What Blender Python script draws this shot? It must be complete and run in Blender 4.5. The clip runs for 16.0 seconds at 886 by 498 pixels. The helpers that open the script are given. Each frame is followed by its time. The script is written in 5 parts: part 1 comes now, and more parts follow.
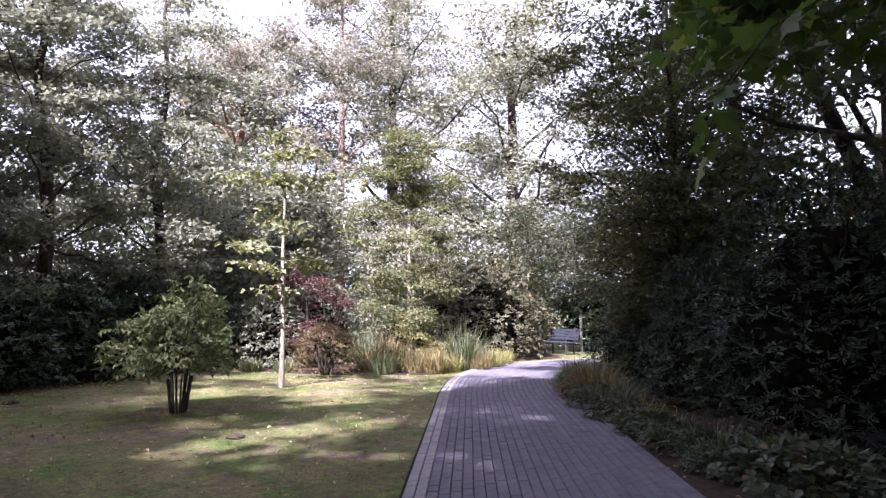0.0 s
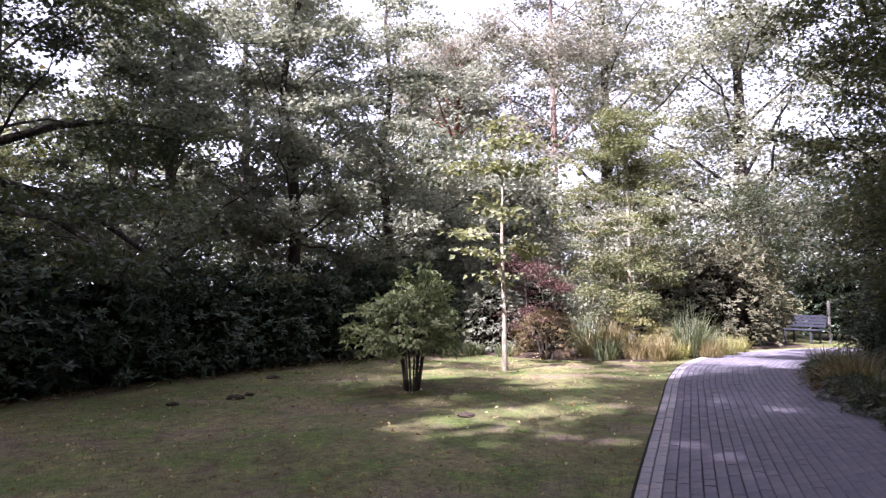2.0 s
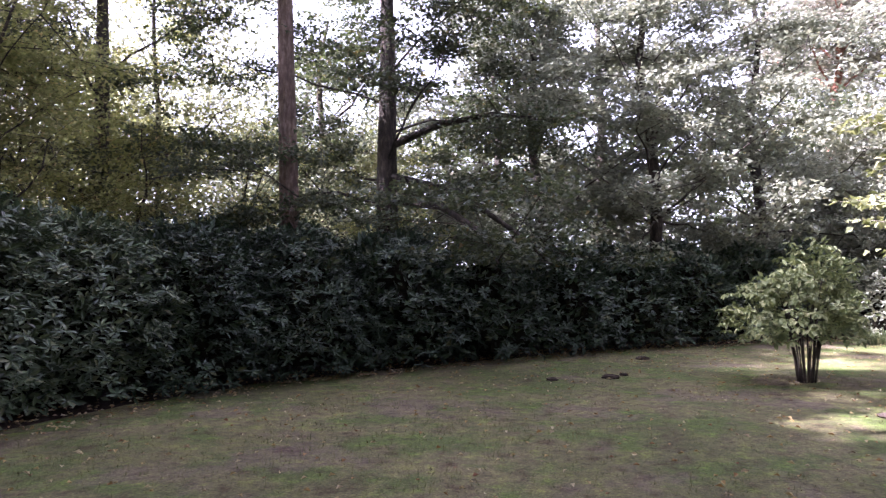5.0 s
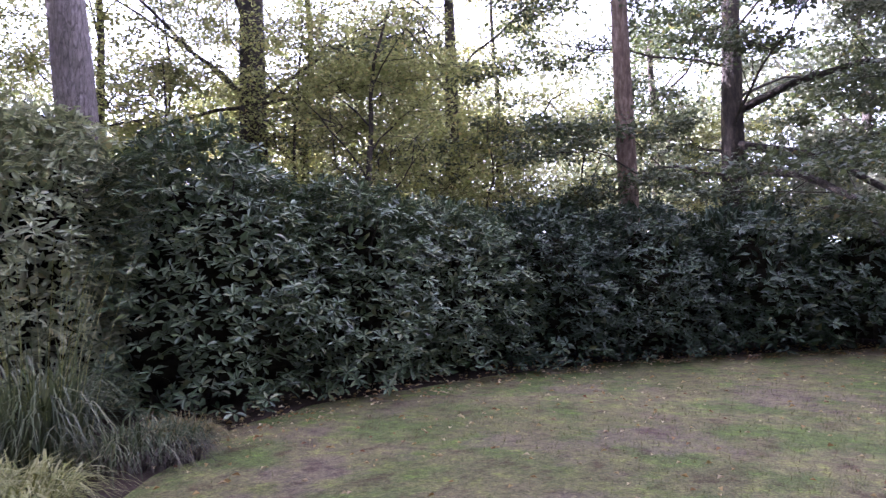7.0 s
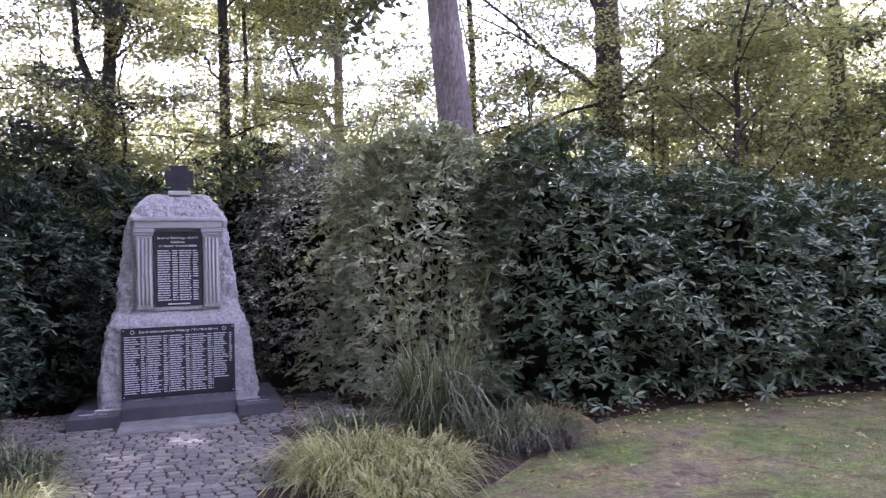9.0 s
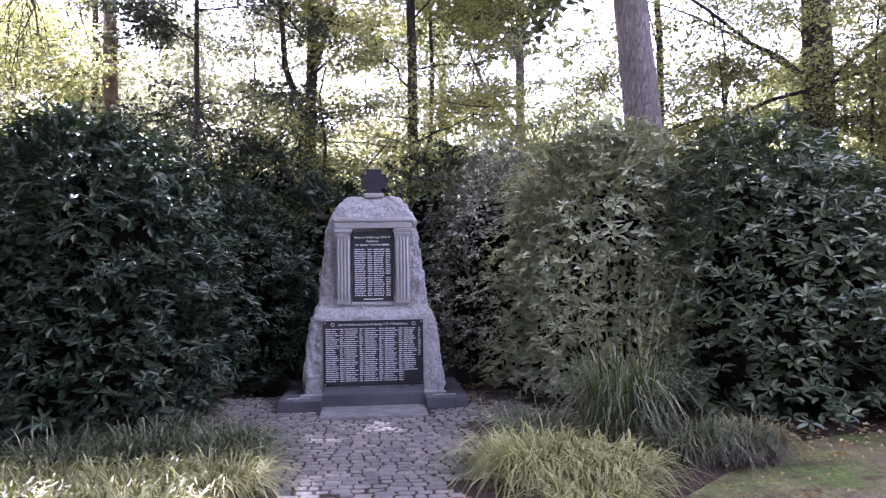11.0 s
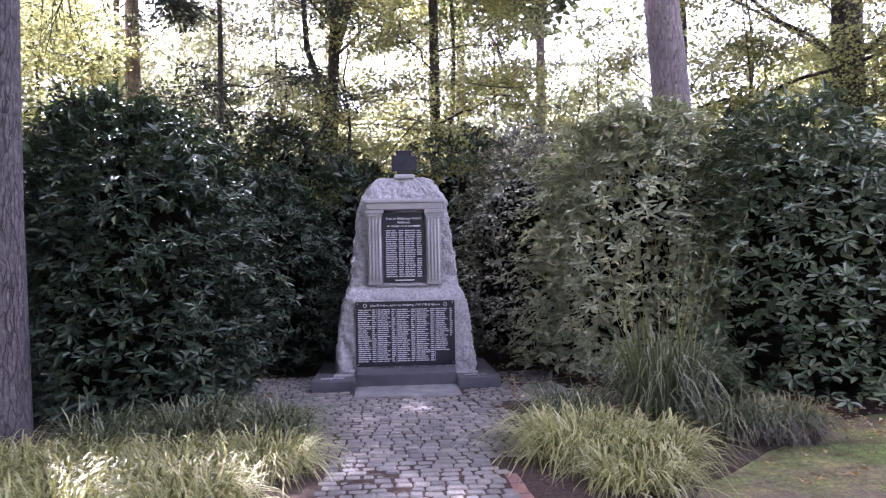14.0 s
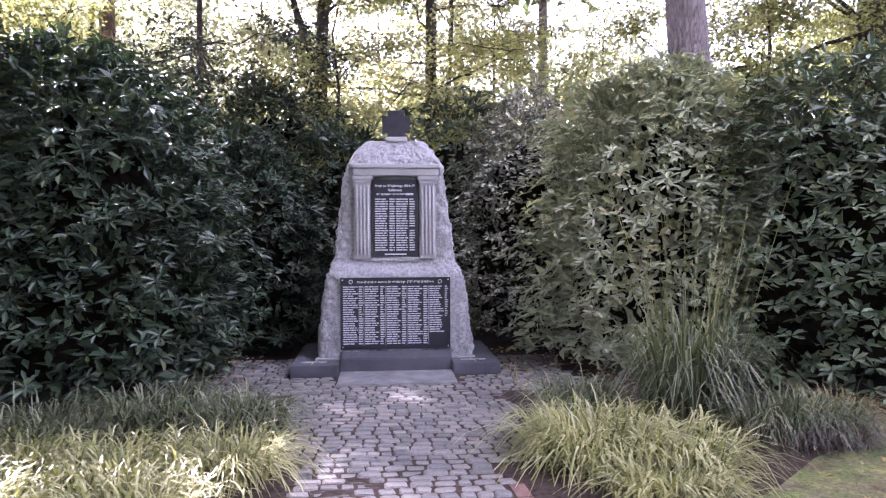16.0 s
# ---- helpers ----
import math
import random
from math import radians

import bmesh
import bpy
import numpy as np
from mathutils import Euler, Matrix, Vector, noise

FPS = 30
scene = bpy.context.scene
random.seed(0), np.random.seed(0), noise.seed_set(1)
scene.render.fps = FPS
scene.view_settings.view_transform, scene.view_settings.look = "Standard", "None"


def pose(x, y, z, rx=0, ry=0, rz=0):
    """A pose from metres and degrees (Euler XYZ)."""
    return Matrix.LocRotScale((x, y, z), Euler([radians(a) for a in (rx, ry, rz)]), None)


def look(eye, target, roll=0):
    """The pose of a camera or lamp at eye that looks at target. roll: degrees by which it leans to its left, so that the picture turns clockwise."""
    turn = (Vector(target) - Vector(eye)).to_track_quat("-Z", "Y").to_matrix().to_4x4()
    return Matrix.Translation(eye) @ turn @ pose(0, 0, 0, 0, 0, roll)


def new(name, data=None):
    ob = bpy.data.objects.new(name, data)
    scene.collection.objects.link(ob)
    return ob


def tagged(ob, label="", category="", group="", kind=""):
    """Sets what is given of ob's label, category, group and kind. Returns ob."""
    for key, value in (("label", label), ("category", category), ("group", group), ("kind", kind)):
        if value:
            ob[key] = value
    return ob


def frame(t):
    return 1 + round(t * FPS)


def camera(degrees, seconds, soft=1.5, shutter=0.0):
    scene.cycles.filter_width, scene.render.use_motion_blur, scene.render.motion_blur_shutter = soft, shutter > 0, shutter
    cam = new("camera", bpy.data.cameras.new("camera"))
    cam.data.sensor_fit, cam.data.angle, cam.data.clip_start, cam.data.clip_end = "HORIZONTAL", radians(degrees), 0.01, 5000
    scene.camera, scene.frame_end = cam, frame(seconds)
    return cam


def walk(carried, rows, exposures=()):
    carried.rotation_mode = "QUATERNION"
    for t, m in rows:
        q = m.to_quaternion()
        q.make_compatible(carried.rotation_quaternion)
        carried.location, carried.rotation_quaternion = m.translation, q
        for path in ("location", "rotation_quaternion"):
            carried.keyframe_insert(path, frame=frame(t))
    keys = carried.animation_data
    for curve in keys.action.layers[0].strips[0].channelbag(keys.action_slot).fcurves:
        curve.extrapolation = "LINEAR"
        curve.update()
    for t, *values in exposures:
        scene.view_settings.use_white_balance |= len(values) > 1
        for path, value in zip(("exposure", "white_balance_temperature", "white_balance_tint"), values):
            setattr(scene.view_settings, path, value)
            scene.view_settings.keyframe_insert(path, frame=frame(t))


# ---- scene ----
# camera and walk: seconds, x, y, z, yaw, pitch, roll
cam = camera(65.1, 16.0, soft=1.3, shutter=0.15)
ROWS = [
    (0.0, -0.001, -9.267, 1.608, -121.00, 5.16, 0.25),
    (0.5, 0.012, -9.239, 1.587, -117.89, 4.84, 0.12),
    (1.0, 0.006, -9.199, 1.581, -112.85, 4.37, -0.25),
    (1.5, 0.019, -9.186, 1.560, -108.14, 4.22, 0.11),
    (2.0, 0.063, -9.177, 1.555, -103.45, 4.22, 0.51),
    (2.5, 0.068, -9.113, 1.570, -98.83, 3.70, 0.30),
    (3.0, 0.048, -9.112, 1.569, -93.97, 3.61, 0.55),
    (5.5, 0.258, -8.699, 1.569, -69.00, 1.89, 0.40),
    (6.0, 0.225, -8.631, 1.578, -61.71, 1.14, 0.58),
    (6.5, 0.195, -8.588, 1.599, -55.12, 1.68, 0.88),
    (7.0, 0.156, -8.484, 1.566, -48.92, 1.46, 1.16),
    (7.5, 0.100, -8.475, 1.583, -43.15, 0.62, 0.84),
    (8.0, 0.086, -8.456, 1.598, -35.59, 0.55, 1.19),
    (8.5, 0.107, -8.443, 1.589, -26.88, 1.27, 1.13),
    (9.0, 0.119, -8.431, 1.598, -20.07, 1.56, 1.55),
    (9.5, 0.114, -8.435, 1.585, -14.41, 1.82, 1.84),
    (10.0, 0.125, -8.413, 1.600, -10.03, 1.38, 1.71),
    (12.5, -0.099, -8.485, 1.591, -3.85, 2.52, 0.21),
    (13.0, -0.098, -8.498, 1.588, -3.99, 2.44, 0.23),
    (13.5, -0.119, -8.502, 1.573, -4.23, 2.23, 0.79),
    (14.0, -0.193, -8.422, 1.569, -4.50, 0.50, 0.98),
    (14.5, -0.139, -8.246, 1.560, -4.00, 1.37, 0.60),
    (15.0, -0.111, -8.091, 1.531, -3.65, 0.88, -0.25),
    (15.5, -0.131, -7.823, 1.521, -4.63, -0.58, -0.22),
    (16.0, -0.147, -7.582, 1.513, -5.04, -1.40, 0.22),
]
EXPOSURES = [(0.0, 2.29, 5600, 35), (3.0, 2.32, 5660, 36), (5.5, 3.35, 5450, 41), (7.0, 3.92, 5280, 42), (9.0, 4.13, 5250, 42), (12.5, 4.14, 5350, 42), (14.6, 4.33, 5420, 42), (16.0, 4.62, 5480, 42)]
walk(cam, [(t, pose(x, y, z, 90 + pitch, roll, yaw)) for t, x, y, z, yaw, pitch, roll in ROWS], EXPOSURES)

# ---- world and sun ----
SUN_ELEVATION, SUN_AZIMUTH = 47.0, -31.0        # degrees; azimuth from +y towards +x
world = bpy.data.worlds.new("sky")
scene.world = world
world.use_nodes = True
wn, wl = world.node_tree.nodes, world.node_tree.links
sky = wn.new("ShaderNodeTexSky")
sky.sky_type, sky.sun_disc = "NISHITA", False
sky.sun_elevation, sky.sun_rotation = radians(SUN_ELEVATION), radians(SUN_AZIMUTH)
sky.air_density, sky.dust_density, sky.ozone_density = 1.0, 3.0, 1.0
haze = wn.new("ShaderNodeMix")                 # thin bright haze over the whole sky
haze.data_type = "RGBA"
haze.inputs[0].default_value = 0.75
wl.new(sky.outputs[0], haze.inputs[6])
haze.inputs[7].default_value = (5.5, 5.45, 5.4, 1)
wl.new(haze.outputs[2], wn["Background"].inputs[0])
wn["Background"].inputs[1].default_value = 0.078
sun = new("sun", bpy.data.lights.new("sun", "SUN"))
sun.data.energy, sun.data.angle, sun.data.color = 5.0, radians(0.8), (1.0, 0.93, 0.82)
toward = Vector((math.sin(radians(SUN_AZIMUTH)), math.cos(radians(SUN_AZIMUTH)), math.tan(radians(SUN_ELEVATION))))
sun.matrix_world = look(toward * 40, (0, 0, 0))

# ---- materials ----
def node_material(name):
    m = bpy.data.materials.new(name)
    m.use_nodes = True
    return m, m.node_tree.nodes, m.node_tree.links, m.node_tree.nodes["Principled BSDF"]


def ramp(nodes, links, source, stops):
    r = nodes.new("ShaderNodeValToRGB")
    while len(r.color_ramp.elements) < len(stops):
        r.color_ramp.elements.new(0.5)
    for e, (p, c) in zip(r.color_ramp.elements, stops):
        e.position, e.color = p, (*c, 1)
    links.new(source, r.inputs[0])
    return r.outputs[0]


def noise_node(nodes, links, scale, detail=4, rough=0.6, coords="Object", stretch=None):
    tc = nodes.new("ShaderNodeTexCoord")
    n = nodes.new("ShaderNodeTexNoise")
    n.inputs["Scale"].default_value, n.inputs["Detail"].default_value, n.inputs["Roughness"].default_value = scale, detail, rough
    if stretch:
        mp = nodes.new("ShaderNodeMapping")
        mp.inputs["Scale"].default_value = stretch
        links.new(tc.outputs[coords], mp.inputs[0])
        links.new(mp.outputs[0], n.inputs["Vector"])
    else:
        links.new(tc.outputs[coords], n.inputs["Vector"])
    return n.outputs["Fac"]


def mixed(nodes, links, a, b, fac, kind="MIX"):
    m = nodes.new("ShaderNodeMix")
    m.data_type, m.blend_type = "RGBA", kind
    for sock, v in ((m.inputs[6], a), (m.inputs[7], b), (m.inputs[0], fac)):
        if isinstance(v, (int, float)):
            sock.default_value = v
        elif isinstance(v, tuple):
            sock.default_value = (*v, 1)
        else:
            links.new(v, sock)
    return m.outputs[2]


def bumped(nodes, links, bsdf, height, strength, distance):
    b = nodes.new("ShaderNodeBump")
    b.inputs["Strength"].default_value, b.inputs["Distance"].default_value = strength, distance
    links.new(height, b.inputs["Height"])
    links.new(b.outputs[0], bsdf.inputs["Normal"])


def leaf_material(name, stops, rough=0.5, through_light=0.3, spec=0.5, glow=(1.15, 1.2, 0.6)):
    """Leaves: each one its own shade, patches of the crown drier or fresher, light shining through."""
    m, n, l, p = node_material(name)
    geo = n.new("ShaderNodeNewGeometry")
    info = n.new("ShaderNodeObjectInfo")
    add, fr = n.new("ShaderNodeMath"), n.new("ShaderNodeMath")
    add.operation, fr.operation = "ADD", "FRACT"
    l.new(geo.outputs["Random Per Island"], add.inputs[0])
    l.new(info.outputs["Random"], add.inputs[1])
    l.new(add.outputs[0], fr.inputs[0])
    one = ramp(n, l, fr.outputs[0], stops)
    patch = noise_node(n, l, 0.7, 3)
    col = mixed(n, l, one, (0.72, 0.7, 0.6), ramp(n, l, patch, [(0.42, (0, 0, 0)), (0.7, (0.55, 0.55, 0.55))]), "MULTIPLY")
    l.new(col, p.inputs["Base Color"])
    p.inputs["Roughness"].default_value, p.inputs["Specular IOR Level"].default_value = rough, spec
    tr = n.new("ShaderNodeBsdfTranslucent")
    l.new(mixed(n, l, col, glow, 1.0, "MULTIPLY"), tr.inputs[0])
    mix = n.new("ShaderNodeMixShader")
    mix.inputs[0].default_value = through_light
    l.new(p.outputs[0], mix.inputs[1])
    l.new(tr.outputs[0], mix.inputs[2])
    l.new(mix.outputs[0], n["Material Output"].inputs[0])
    return m


def bark_material(name, dark, light, scale=13.0, stretch=(1, 1, 0.3), depth=0.05, plates=0.0):
    """Bark: furrowed noise; with plates, long upright plates parted by dark cracks."""
    m, n, l, p = node_material(name)
    a = noise_node(n, l, scale, 6, 0.7, stretch=stretch)
    b = noise_node(n, l, 1.3, 3)
    col = ramp(n, l, a, [(0.41, dark), (0.52, tuple(0.6 * d + 0.4 * e for d, e in zip(dark, light))), (0.6, light)])
    height = a
    if plates:
        tc, mp, vo = n.new("ShaderNodeTexCoord"), n.new("ShaderNodeMapping"), n.new("ShaderNodeTexVoronoi")
        mp.inputs["Scale"].default_value = (1, 1, 0.14)
        vo.feature = "DISTANCE_TO_EDGE"
        vo.inputs["Scale"].default_value = plates
        bent = mixed(n, l, tc.outputs["Object"], noise_node(n, l, 9, 4), 0.045, "ADD")
        l.new(bent, mp.inputs[0])
        l.new(mp.outputs[0], vo.inputs["Vector"])
        crack = ramp(n, l, vo.outputs["Distance"], [(0.0, (0.35, 0.35, 0.35)), (0.1, (1, 1, 1))])
        col = mixed(n, l, col, light, 0.45)
        col = mixed(n, l, tuple(0.8 * d for d in dark), col, crack)
        height = mixed(n, l, a, crack, 0.65)
    col = mixed(n, l, col, (0.6, 0.62, 0.55), ramp(n, l, b, [(0.45, (0, 0, 0)), (0.7, (0.7, 0.7, 0.7))]), "MULTIPLY")
    l.new(col, p.inputs["Base Color"])
    p.inputs["Roughness"].default_value = 0.9
    bumped(n, l, p, height, 1.0, depth)
    return m


def stone_material(name, stops, scale, rough, bump, grain=120.0, per_piece=0.0):
    m, n, l, p = node_material(name)
    a = noise_node(n, l, scale, 5, 0.65)
    g = noise_node(n, l, grain, 2, 0.7)
    col = mixed(n, l, ramp(n, l, a, stops), ramp(n, l, g, [(0.35, (0.72, 0.72, 0.74)), (0.65, (1.2, 1.2, 1.18))]), 1.0, "MULTIPLY")
    if per_piece:
        info = n.new("ShaderNodeObjectInfo")
        geo = n.new("ShaderNodeNewGeometry")
        add = n.new("ShaderNodeMath")
        add.operation = "ADD"
        l.new(info.outputs["Random"], add.inputs[0])
        l.new(geo.outputs["Random Per Island"], add.inputs[1])
        fr = n.new("ShaderNodeMath")
        fr.operation = "FRACT"
        l.new(add.outputs[0], fr.inputs[0])
        lo, hi = 1 - per_piece, 1 + per_piece
        col = mixed(n, l, col, ramp(n, l, fr.outputs[0], [(0, (lo, lo, lo * 1.04)), (0.5, (1, 0.98, 1)), (1, (hi, hi * 0.94, hi * 0.89))]), 1.0, "MULTIPLY")
    l.new(col, p.inputs["Base Color"])
    p.inputs["Roughness"].default_value = rough
    add2 = mixed(n, l, a, g, 0.35)
    bumped(n, l, p, add2, 0.8, bump)
    return m


GRANITE = stone_material("rough_granite", [(0.3, (0.24, 0.235, 0.25)), (0.42, (0.41, 0.40, 0.42)), (0.55, (0.50, 0.49, 0.50)), (0.72, (0.62, 0.61, 0.61))], 30, 0.88, 0.055, 150)
DRESSED = stone_material("dressed_stone", [(0.3, (0.38, 0.37, 0.38)), (0.7, (0.50, 0.49, 0.49))], 3, 0.8, 0.006, 160)
PLINTH = stone_material("dark_plinth_stone", [(0.3, (0.055, 0.055, 0.066)), (0.7, (0.105, 0.104, 0.12))], 2.2, 0.75, 0.006, 140)
SLAB = stone_material("worn_slab", [(0.3, (0.12, 0.115, 0.118)), (0.5, (0.19, 0.185, 0.19)), (0.75, (0.30, 0.29, 0.28))], 5, 0.85, 0.01, 110)
SETT = stone_material("granite_sett", [(0.3, (0.118, 0.116, 0.112)), (0.7, (0.225, 0.218, 0.202))], 9, 0.8, 0.014, 130, 0.32)
PAVER = stone_material("clay_paver", [(0.3, (0.118, 0.112, 0.14)), (0.7, (0.185, 0.176, 0.218))], 5, 0.85, 0.006, 150, 0.16)
KERB = stone_material("edge_paver", [(0.3, (0.25, 0.235, 0.255)), (0.7, (0.36, 0.345, 0.36))], 5, 0.85, 0.006, 150, 0.14)
RED_BRICK = stone_material("red_brick", [(0.3, (0.13, 0.075, 0.062)), (0.7, (0.25, 0.14, 0.112))], 6, 0.9, 0.008, 130, 0.2)


def plain(name, col, rough=0.5, metal=0.0, vary=0.2, scale=14.0, spec=0.5):
    m, n, l, p = node_material(name)
    a = noise_node(n, l, scale, 5, 0.65)
    lo, hi = tuple(c * (1 - vary) for c in col), tuple(min(1, c * (1 + vary)) for c in col)
    l.new(ramp(n, l, a, [(0.3, lo), (0.7, hi)]), p.inputs["Base Color"])
    p.inputs["Roughness"].default_value, p.inputs["Metallic"].default_value, p.inputs["Specular IOR Level"].default_value = rough, metal, spec
    bumped(n, l, p, a, 0.3, 0.004)
    return m


PLAQUE = plain("polished_black_granite", (0.012, 0.013, 0.02), 0.28, 0, 0.3, 60)
LETTER = plain("painted_letters", (0.62, 0.62, 0.66), 0.6, 0, 0.1)
IRON = plain("dark_iron", (0.035, 0.035, 0.045), 0.6, 0.3, 0.3)
SCROLL = plain("scroll_inlay", (0.36, 0.35, 0.36), 0.7)
BENCH_WOOD = plain("bench_paint", (0.028, 0.030, 0.046), 0.65, 0, 0.25)
BENCH_IRON = plain("bench_frame", (0.06, 0.06, 0.07), 0.6, 0.4)
POST_WOOD = plain("post", (0.14, 0.13, 0.12), 0.8, 0, 0.3)
DRY_LEAF = leaf_material("fallen_leaves", [(0.0, (0.30, 0.16, 0.07)), (0.35, (0.46, 0.33, 0.14)), (0.8, (0.62, 0.54, 0.36)), (1.0, (0.24, 0.11, 0.06))], 0.8, 0.1)
MULCH = plain("mulch", (0.052, 0.038, 0.031), 0.95, 0, 0.6, 30, 0.1)
EARTH = plain("molehill_earth", (0.075, 0.058, 0.048), 0.95, 0, 0.5, 20, 0.1)

# lawn: green patches, dry straw patches, bare purple-brown earth, damp dark spots
LAWN, n_, l_, p_ = node_material("lawn")
big = noise_node(n_, l_, 0.35, 4, 0.6)
mid = noise_node(n_, l_, 1.1, 5, 0.65)
fine = noise_node(n_, l_, 42, 4, 0.85)
worn = noise_node(n_, l_, 0.62, 5, 0.62, stretch=(1, 1, 3))
c_ = ramp(n_, l_, big, [(0.35, (0.115, 0.118, 0.052)), (0.5, (0.178, 0.16, 0.084)), (0.65, (0.235, 0.2, 0.122))])
c_ = mixed(n_, l_, c_, (0.115, 0.155, 0.044), ramp(n_, l_, mid, [(0.47, (0, 0, 0)), (0.6, (0.9, 0.9, 0.9))]))
c_ = mixed(n_, l_, c_, (0.205, 0.155, 0.132), ramp(n_, l_, worn, [(0.54, (0, 0, 0)), (0.61, (0.8, 0.8, 0.8))]))
speck = noise_node(n_, l_, 3.1, 6, 0.75)
c_ = mixed(n_, l_, c_, ramp(n_, l_, speck, [(0.36, (0.62, 0.5, 0.5)), (0.47, (0.95, 0.95, 0.9)), (0.55, (1.0, 1.05, 0.85)), (0.66, (1.25, 1.5, 0.8))]), 1.0, "MULTIPLY")
tuft = noise_node(n_, l_, 9.5, 5, 0.75)
c_ = mixed(n_, l_, c_, ramp(n_, l_, tuft, [(0.33, (0.66, 0.63, 0.6)), (0.5, (1, 1, 1)), (0.68, (1.3, 1.35, 1.15))]), 1.0, "MULTIPLY")
c_ = mixed(n_, l_, c_, ramp(n_, l_, fine, [(0.3, (0.35, 0.34, 0.32)), (0.5, (0.95, 0.95, 0.9)), (0.7, (1.8, 1.8, 1.6))]), 1.0, "MULTIPLY")
l_.new(c_, p_.inputs["Base Color"])
p_.inputs["Roughness"].default_value = 0.95
bumped(n_, l_, p_, fine, 0.8, 0.03)

JOINT = plain("joint_sand", (0.022, 0.02, 0.018), 0.95, 0, 0.5, 40, 0.1)

# near-black and dull: the shade between the leaves, put into a colour
SHADE_CORE = plain("bush_inner_shade", (0.012, 0.011, 0.008), 1.0, 0, 0.6, 9, 0.0)
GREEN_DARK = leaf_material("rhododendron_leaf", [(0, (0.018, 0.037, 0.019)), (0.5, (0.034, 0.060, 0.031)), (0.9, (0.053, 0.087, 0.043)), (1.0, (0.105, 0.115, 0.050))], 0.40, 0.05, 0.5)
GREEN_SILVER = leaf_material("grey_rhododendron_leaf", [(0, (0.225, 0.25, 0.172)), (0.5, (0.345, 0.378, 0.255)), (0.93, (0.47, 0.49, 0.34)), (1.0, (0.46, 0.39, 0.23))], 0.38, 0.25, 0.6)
# copy of the hedge leaf, brightened for the better-lit bushes
GREEN_LIT = leaf_material("lit_rhododendron_leaf", [(0, (0.044, 0.073, 0.037)), (0.5, (0.090, 0.132, 0.069)), (0.9, (0.155, 0.20, 0.108)), (1.0, (0.22, 0.23, 0.12))], 0.38, 0.12, 0.6)
# glossy leaf; the near-white tones in the mix stand in for glints
GREEN_GLOSS = leaf_material("small_gloss_leaf", [(0, (0.112, 0.128, 0.093)), (0.5, (0.207, 0.225, 0.159)), (0.85, (0.450, 0.441, 0.347)), (1, (0.862, 0.806, 0.675))], 0.24, 0.05, 1.0)
OAK = leaf_material("oak_leaf", [(0, (0.055, 0.072, 0.048)), (0.6, (0.090, 0.112, 0.072)), (0.95, (0.135, 0.146, 0.09)), (1, (0.187, 0.135, 0.070))], 0.5, 0.35)
BIRCHY = leaf_material("fresh_leaf", [(0, (0.19, 0.205, 0.095)), (0.6, (0.29, 0.305, 0.15)), (0.92, (0.40, 0.39, 0.21)), (1, (0.44, 0.35, 0.19))], 0.5, 0.62, 0.4, (1.25, 1.25, 0.85))
SPRUCE = leaf_material("spruce_needles", [(0, (0.03, 0.045, 0.028)), (0.6, (0.055, 0.07, 0.045)), (1, (0.10, 0.10, 0.07))], 0.6, 0.15)
# far leaves in a paler tone that holds the sun and glare
SUNLIT_FAR = leaf_material("sunlit_far_leaf", [(0, (0.25, 0.265, 0.205)), (0.6, (0.32, 0.335, 0.265)), (1, (0.40, 0.40, 0.325))], 0.6, 0.32, 0.2, (1.05, 1.05, 0.85))
# leaf of the lawn shrub, brightened in place of sun on it
PALE = leaf_material("sunlit_shrub_leaf", [(0, (0.14, 0.175, 0.085)), (0.6, (0.24, 0.28, 0.142)), (1, (0.38, 0.395, 0.22))], 0.55, 0.35, 0.35, (1.05, 1.1, 0.75))
# pale tone holds the sunlight on the maple sapling
MAPLE = leaf_material("sunlit_young_maple_leaf", [(0, (0.15, 0.172, 0.086)), (0.6, (0.225, 0.245, 0.125)), (1, (0.32, 0.32, 0.19))], 0.55, 0.4, 0.35, (1.1, 1.1, 0.75))
# darker maple leaf for the branch in the shade
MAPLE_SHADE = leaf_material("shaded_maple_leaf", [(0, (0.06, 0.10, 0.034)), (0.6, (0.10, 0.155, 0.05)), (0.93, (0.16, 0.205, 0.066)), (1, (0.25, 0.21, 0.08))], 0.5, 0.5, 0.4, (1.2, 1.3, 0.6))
# narrow leaf whose dark, dull tone carries the deep shade beside the path
NARROW_SHADED = leaf_material("narrow_shaded_leaf", [(0, (0.018, 0.03, 0.02)), (0.6, (0.042, 0.064, 0.042)), (1, (0.11, 0.125, 0.075))], 0.5, 0.05, 0.35)
BRONZE = leaf_material("bronze_shrub_leaf", [(0, (0.055, 0.058, 0.034)), (0.6, (0.098, 0.098, 0.058)), (1, (0.17, 0.15, 0.085))], 0.5, 0.15, 0.4)
# hornbeam leaf darkened for the shaded tree beside the path
HORNBEAM_SHADE = leaf_material("shaded_hornbeam_leaf", [(0, (0.075, 0.09, 0.048)), (0.6, (0.125, 0.14, 0.074)), (0.95, (0.20, 0.20, 0.10)), (1, (0.24, 0.18, 0.085))], 0.5, 0.35)
# hornbeam leaf brightened for the young tree standing in the sun
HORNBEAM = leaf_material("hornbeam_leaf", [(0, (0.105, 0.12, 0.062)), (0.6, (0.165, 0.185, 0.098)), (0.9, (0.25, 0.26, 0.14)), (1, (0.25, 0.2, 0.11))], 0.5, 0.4)
